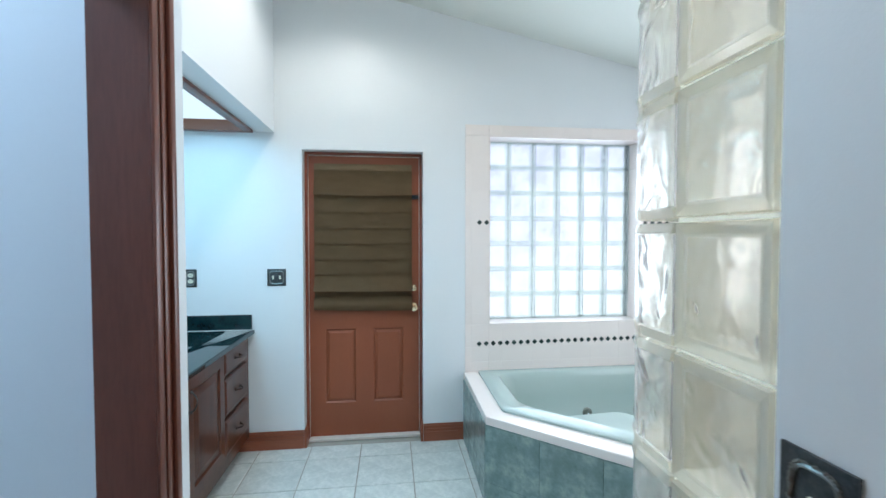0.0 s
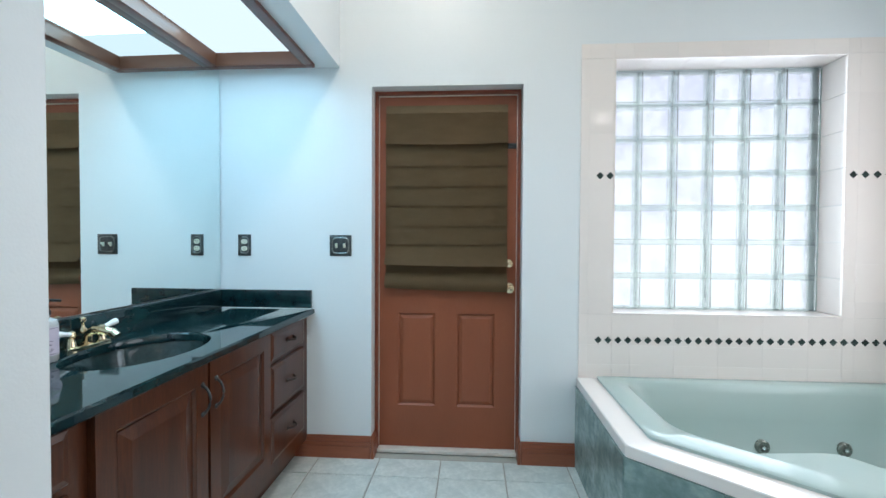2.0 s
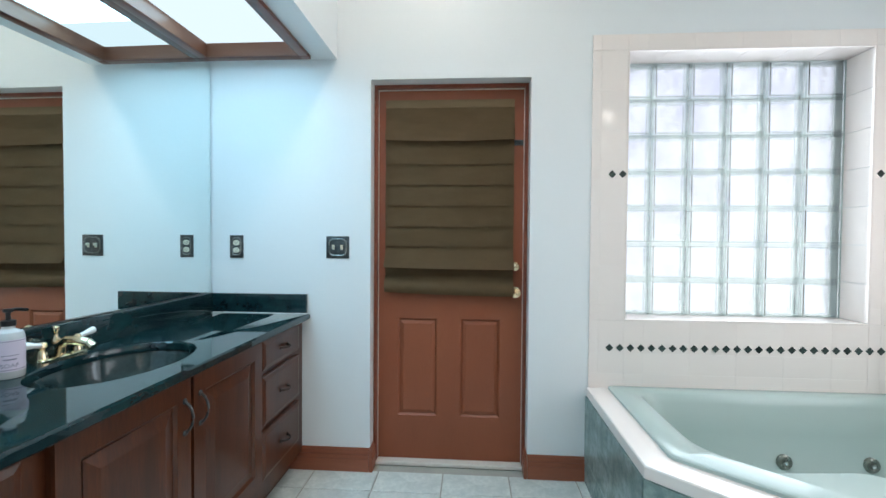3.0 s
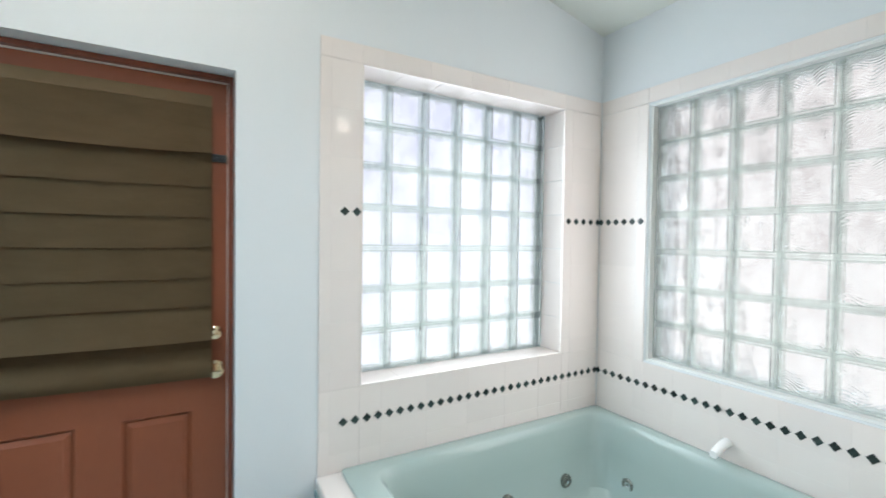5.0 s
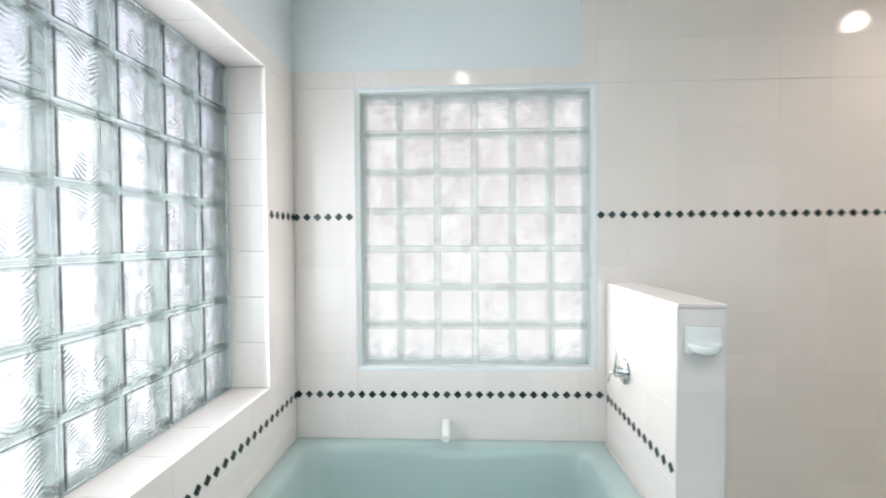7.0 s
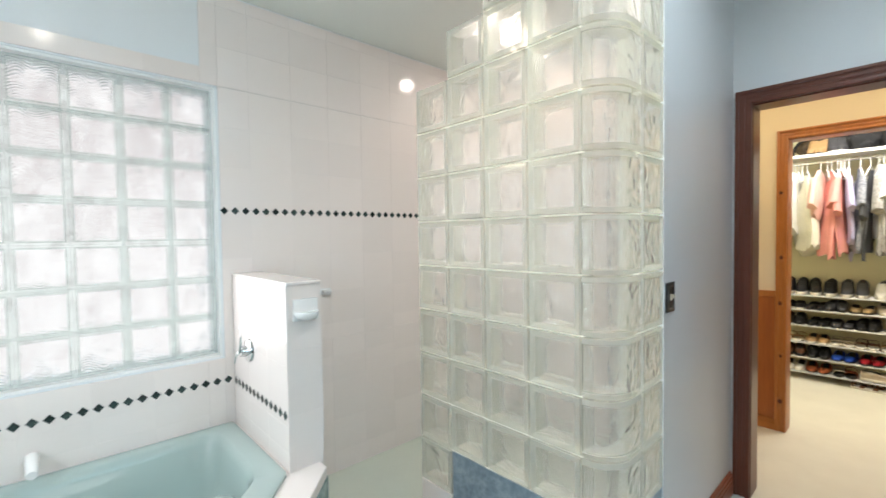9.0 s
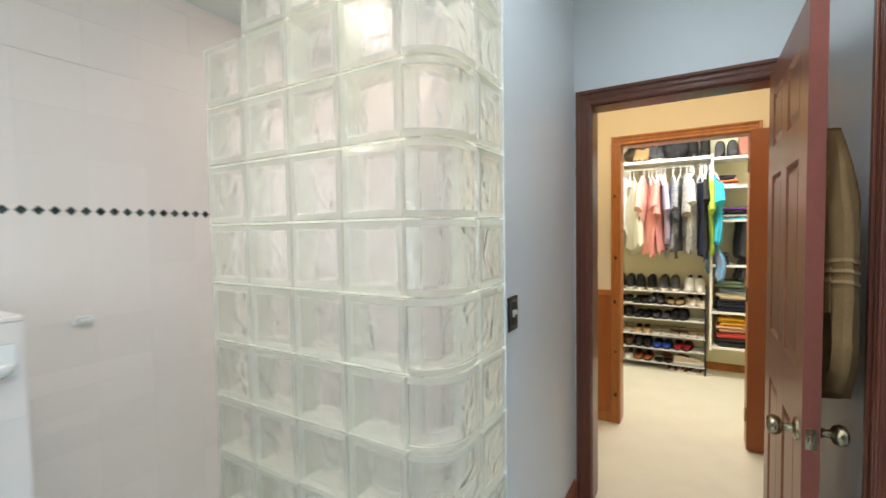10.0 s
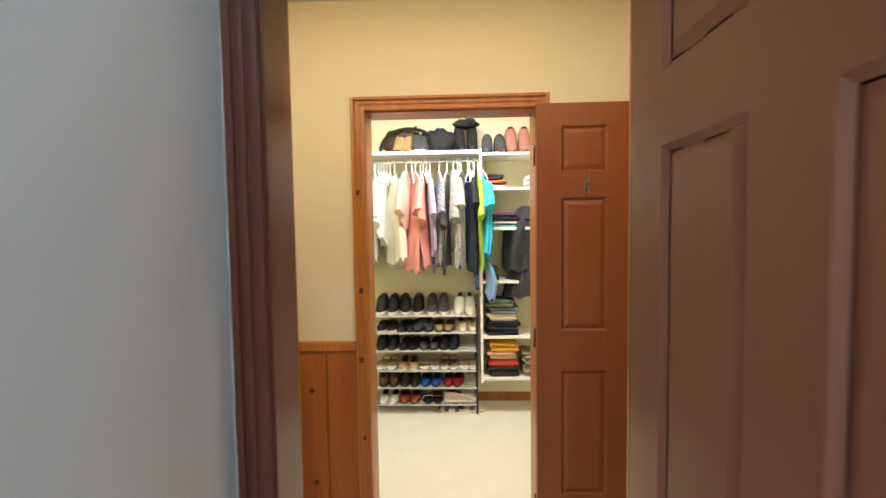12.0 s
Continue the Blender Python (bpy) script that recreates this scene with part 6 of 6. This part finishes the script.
for x, z in ((1.11, 0.78), (1.10, 0.33), (1.23, 0.55)):
    lathe(bm, [(0.001, 0), (0.012, 0.0), (0.010, 0.0012), (0.001, 0.0012)], 12, Matrix.Translation((x, -1.1368, z)) @ Matrix.Rotation(radians(-90), 4, 'X'))
structure("trim_wainscot_knots", bm, PINE_KNOT, "dark knots in the pine planks", "wainscot")

# ---- tile work ----
GAP = 0.0003


def tile_field(parent, axis, plane, side, u0, u1, v0, v1, holes, us, vs, mat, thick=0.004, name="tile"):
    """Glazed tiles on a wall face (axis 'x' or 'y' is the way the wall runs), as pieces of parent."""
    bm = bmesh.new()
    for a, b, c, d in cells(u0, u1, v0, v1, holes):
        p0, p1 = sorted((plane + side * 0.0006, plane + side * (thick + 0.0006)))
        if axis == 'x':
            box(bm, a + 0.001, b - 0.001, p0, p1, c + 0.001, d - 0.001)
        else:
            box(bm, p0, p1, a + 0.001, b - 0.001, c + 0.001, d - 0.001)
    bed = new("grout", mesh_of("grout", bm, GROUT if mat is TILE else FLOOR_GROUT))
    bed.parent = parent
    cache = {}
    for a, b, c, d in cells(u0, u1, v0, v1, holes, us, vs):
        key = (round(b - a, 3), round(d - c, 3))
        if key not in cache:
            w, h = (b - a - 2 * GAP) / 2, (d - c - 2 * GAP) / 2
            bm = bmesh.new()
            rings = [[bm.verts.new((x, y, z)) for x, z in ((-w + i, -h + i), (w - i, -h + i), (w - i, h - i), (-w + i, h - i))] for i, y in ((0, 0.0), (0, -thick + 0.0006), (0.0006, -thick))]
            loft_faces(bm, rings, caps=False)
            bm.faces.new(rings[-1])
            bmesh.ops.recalc_face_normals(bm, faces=bm.faces)
            if bm.faces[:][-1].normal.y > 0:
                bmesh.ops.reverse_faces(bm, faces=bm.faces[:])
            cache[key] = mesh_of(name, bm, mat)
        ob = new(name, cache[key])
        ob.parent = parent
        jit = random.uniform(-0.0001, 0.0001)
        if axis == 'x':
            ob.matrix_basis = pose((a + b) / 2, plane + side * (0.0015 + jit), (c + d) / 2, random.uniform(-0.08, 0.08), 0, (0 if side < 0 else 180) + random.uniform(-0.08, 0.08))
        else:
            ob.matrix_basis = pose(plane + side * (0.0015 + jit), (a + b) / 2, (c + d) / 2, 0, random.uniform(-0.08, 0.08), (-90 if side < 0 else 90) + random.uniform(-0.08, 0.08))


random.seed(5)
VS = [0.568, 0.675, 0.725, 0.925, 1.125, 1.345, 1.568, 1.618, 1.818, 2.018, 2.218, 2.418, 2.618]
TW = 0.229
tile_field(wall_n, 'x', 3.54, -1, 0.963, 2.612, 0.49, 2.30, [NWIN], [2.612 - TW * k for k in range(1, 8)], VS, TILE)
tile_field(wall_e, 'y', 2.62, -1, 2.14, 3.531, 0.49, 2.30, [(EWIN[0] - 0.008, EWIN[1] + 0.008, EWIN[2] - 0.008, EWIN[3] + 0.008)], [2.142 + TW * k for k in range(1, 7)], VS, TILE)
tile_field(wall_e, 'y', 2.62, -1, -0.04, 2.14, 0.0, 2.682, [(EWIN[0] - 0.008, 2.14, EWIN[2] - 0.008, EWIN[3] + 0.008)], [2.142 - TW * k for k in range(1, 10)], [0.125, 0.325] + VS, TILE)
bm = bmesh.new()
box(bm, 1.02, 2.605, -0.048, -0.042, 0.0, 2.68)
structure("tile_shower_south", bm, TILE, "white glazed tile shower wall", "tile")
bm = bmesh.new()
box(bm, 1.0205, 1.03, -0.04, 0.912, 0.0, 2.68)
structure("tile_shower_west", bm, TILE, "white glazed tile shower wall", "tile")
# lining of the deep north window
for u0, u1, v0, v1, rot in ((NWIN[0], NWIN[1], 3.541, 3.70, "sill"), (NWIN[0], NWIN[1], 3.541, 3.70, "head")):
    for k in range(6):
        w = (u1 - u0) / 6
        z0, z1 = (NWIN[2] + 0.0005, NWIN[2] + 0.007) if rot == "sill" else (NWIN[3] - 0.007, NWIN[3] - 0.0005)
        ob = new("tile", mesh_of("tile", box(bmesh.new(), u0 + k * w + 0.001, u0 + (k + 1) * w - 0.001, 3.534, 3.699, z0, z1, 0.001), TILE))
        ob.parent = wall_n
for x0, x1 in ((NWIN[0] + 0.0005, NWIN[0] + 0.007), (NWIN[1] - 0.007, NWIN[1] - 0.0005)):
    for k in range(7):
        h = (NWIN[3] - NWIN[2] - 0.016) / 7
        ob = new("tile", mesh_of("tile", box(bmesh.new(), x0, x1, 3.534, 3.699, NWIN[2] + 0.008 + k * h + 0.001, NWIN[2] + 0.008 + (k + 1) * h - 0.001, 0.001), TILE))
        ob.parent = wall_n
tile_field(half, 'x', 2.014, 1, 1.93, 2.612, 0.49, 1.256, [], [2.612 - TW * k for k in range(1, 3)], VS, TILE)
tile_field(half, 'x', 1.876, -1, 1.93, 2.612, 0.0, 1.256, [], [2.612 - TW * k for k in range(1, 3)], [0.125, 0.325] + VS, TILE)
tile_field(half, 'y', 1.937, -1, 1.868, 2.022, 0.0, 1.256, [], [], [0.325, 0.49, 0.725, 0.99], TILE)
tile_field(knee, 'x', 1.312, 1, 0.908, 1.708, 0.0, 0.416, [], [1.17, 1.44], [0.2], BLUE_MARBLE)
tile_field(knee, 'y', 0.912, -1, 0.914, 1.318, 0.0, 0.416, [], [1.12], [0.2], BLUE_MARBLE)
tile_field(knee, 'y', 1.708, 1, 1.222, 1.318, 0.0, 0.416, [], [], [0.2], BLUE_MARBLE)

# marble apron of the tub: pieces along the two open sides and the end
cap_i = 0
for (xa, ya), (xb, yb) in (((0.955, 3.534), (0.945, 2.755)), ((0.945, 2.755), (1.88, 1.885)), ((1.88, 1.885), (1.93, 1.885))):
    length = math.hypot(xb - xa, yb - ya)
    n = max(1, round(length / 0.32))
    ang = math.degrees(math.atan2(yb - ya, xb - xa))
    for k in range(n):
        w = length / n
        for z0, z1 in ((0.0, 0.13), (0.13, 0.446)):
            me = mesh_of("marble_tile", box(bmesh.new(), 0.001, w - 0.001, -0.006, 0.006, z0 + 0.001, z1 - 0.001, 0.0012), MARBLE)
            ob = new("marble_tile", me)
            ob.parent = tub
            ob.matrix_basis = pose(xa + (xb - xa) * k / n, ya + (yb - ya) * k / n, 0, 0, 0, ang)

# diamond accents
dia = bmesh.new()
r = 0.0200
rings = [[dia.verts.new((x, y, z)) for x, z in ((-q, 0), (0, -q), (q, 0), (0, q))] for q, y in ((r, 0.0), (r, -0.0018), (r - 0.002, -0.0028))]
loft_faces(dia, rings, caps=False)
dia.faces.new(rings[-1])
bmesh.ops.recalc_face_normals(dia, faces=dia.faces)
if dia.faces[:][-1].normal.y > 0:
    bmesh.ops.reverse_faces(dia, faces=dia.faces[:])
DIA = mesh_of("diamond_tile", dia, DIAMOND)


def diamonds(parent, axis, plane, side, u_from, u_to, z, rise=0.0):
    n = max(1, round(abs(u_to - u_from) / 0.0527))
    for k in range(n + 1):
        u = u_from + (u_to - u_from) * k / n
        h = z + rise * k / n
        ob = new("diamond_tile", DIA)
        ob.parent = parent
        if axis == 'x':
            ob.matrix_basis = pose(u, plane, h, 0, 0, 0 if side < 0 else 180)
        else:
            ob.matrix_basis = pose(plane, u, h, 0, 0, -90 if side < 0 else 90)


diamonds(wall_n, 'x', 3.5343, -1, 1.068, 2.596, 0.701, 0.014)
diamonds(wall_n, 'x', 3.5343, -1, 1.068, 1.121, 1.593)
diamonds(wall_n, 'x', 3.5343, -1, 2.359, 2.596, 1.593)
diamonds(wall_e, 'y', 2.6143, -1, 3.523, 2.050, 0.716, 0.009)
diamonds(wall_e, 'y', 2.6143, -1, 3.523, 3.260, 1.593)
diamonds(wall_e, 'y', 2.6143, -1, 2.046, 0.10, 1.593)
diamonds(half, 'x', 2.0198, 1, 2.585, 1.965, 0.720)

# floor tiles
P = 0.3475
ft = {}
for i in range(-4, 8):
    for k in range(-11, 2):
        x0, y0 = 0.2125 + P * i, 3.36 + P * k
        a, b, c, d = max(x0, -1.24), min(x0 + P, 2.615), max(y0, -0.045), min(y0 + P, 3.545)
        if b - a < 0.02 or d - c < 0.02:
            continue
        key = (round(b - a, 3), round(d - c, 3))
        if key not in ft:
            w, h = (b - a) / 2 - 0.0035, (d - c) / 2 - 0.0035
            bm = bmesh.new()
            rings = [[bm.verts.new(p) for p in ((-w + q, -h + q, z), (w - q, -h + q, z), (w - q, h - q, z), (-w + q, h - q, z))] for q, z in ((0, -0.006), (0, -0.002), (0.003, 0.0))]
            loft_faces(bm, rings, caps=False)
            bm.faces.new(rings[-1])
            bmesh.ops.recalc_face_normals(bm, faces=bm.faces)
            if bm.faces[:][-1].normal.z < 0:
                bmesh.ops.reverse_faces(bm, faces=bm.faces[:])
            ft[key] = mesh_of("floor_tile", bm, FLOOR_TILE)
        ob = new("floor_tile", ft[key])
        ob.parent = floor
        ob.location = ((a + b) / 2, (c + d) / 2, random.uniform(-0.0005, 0.0005))
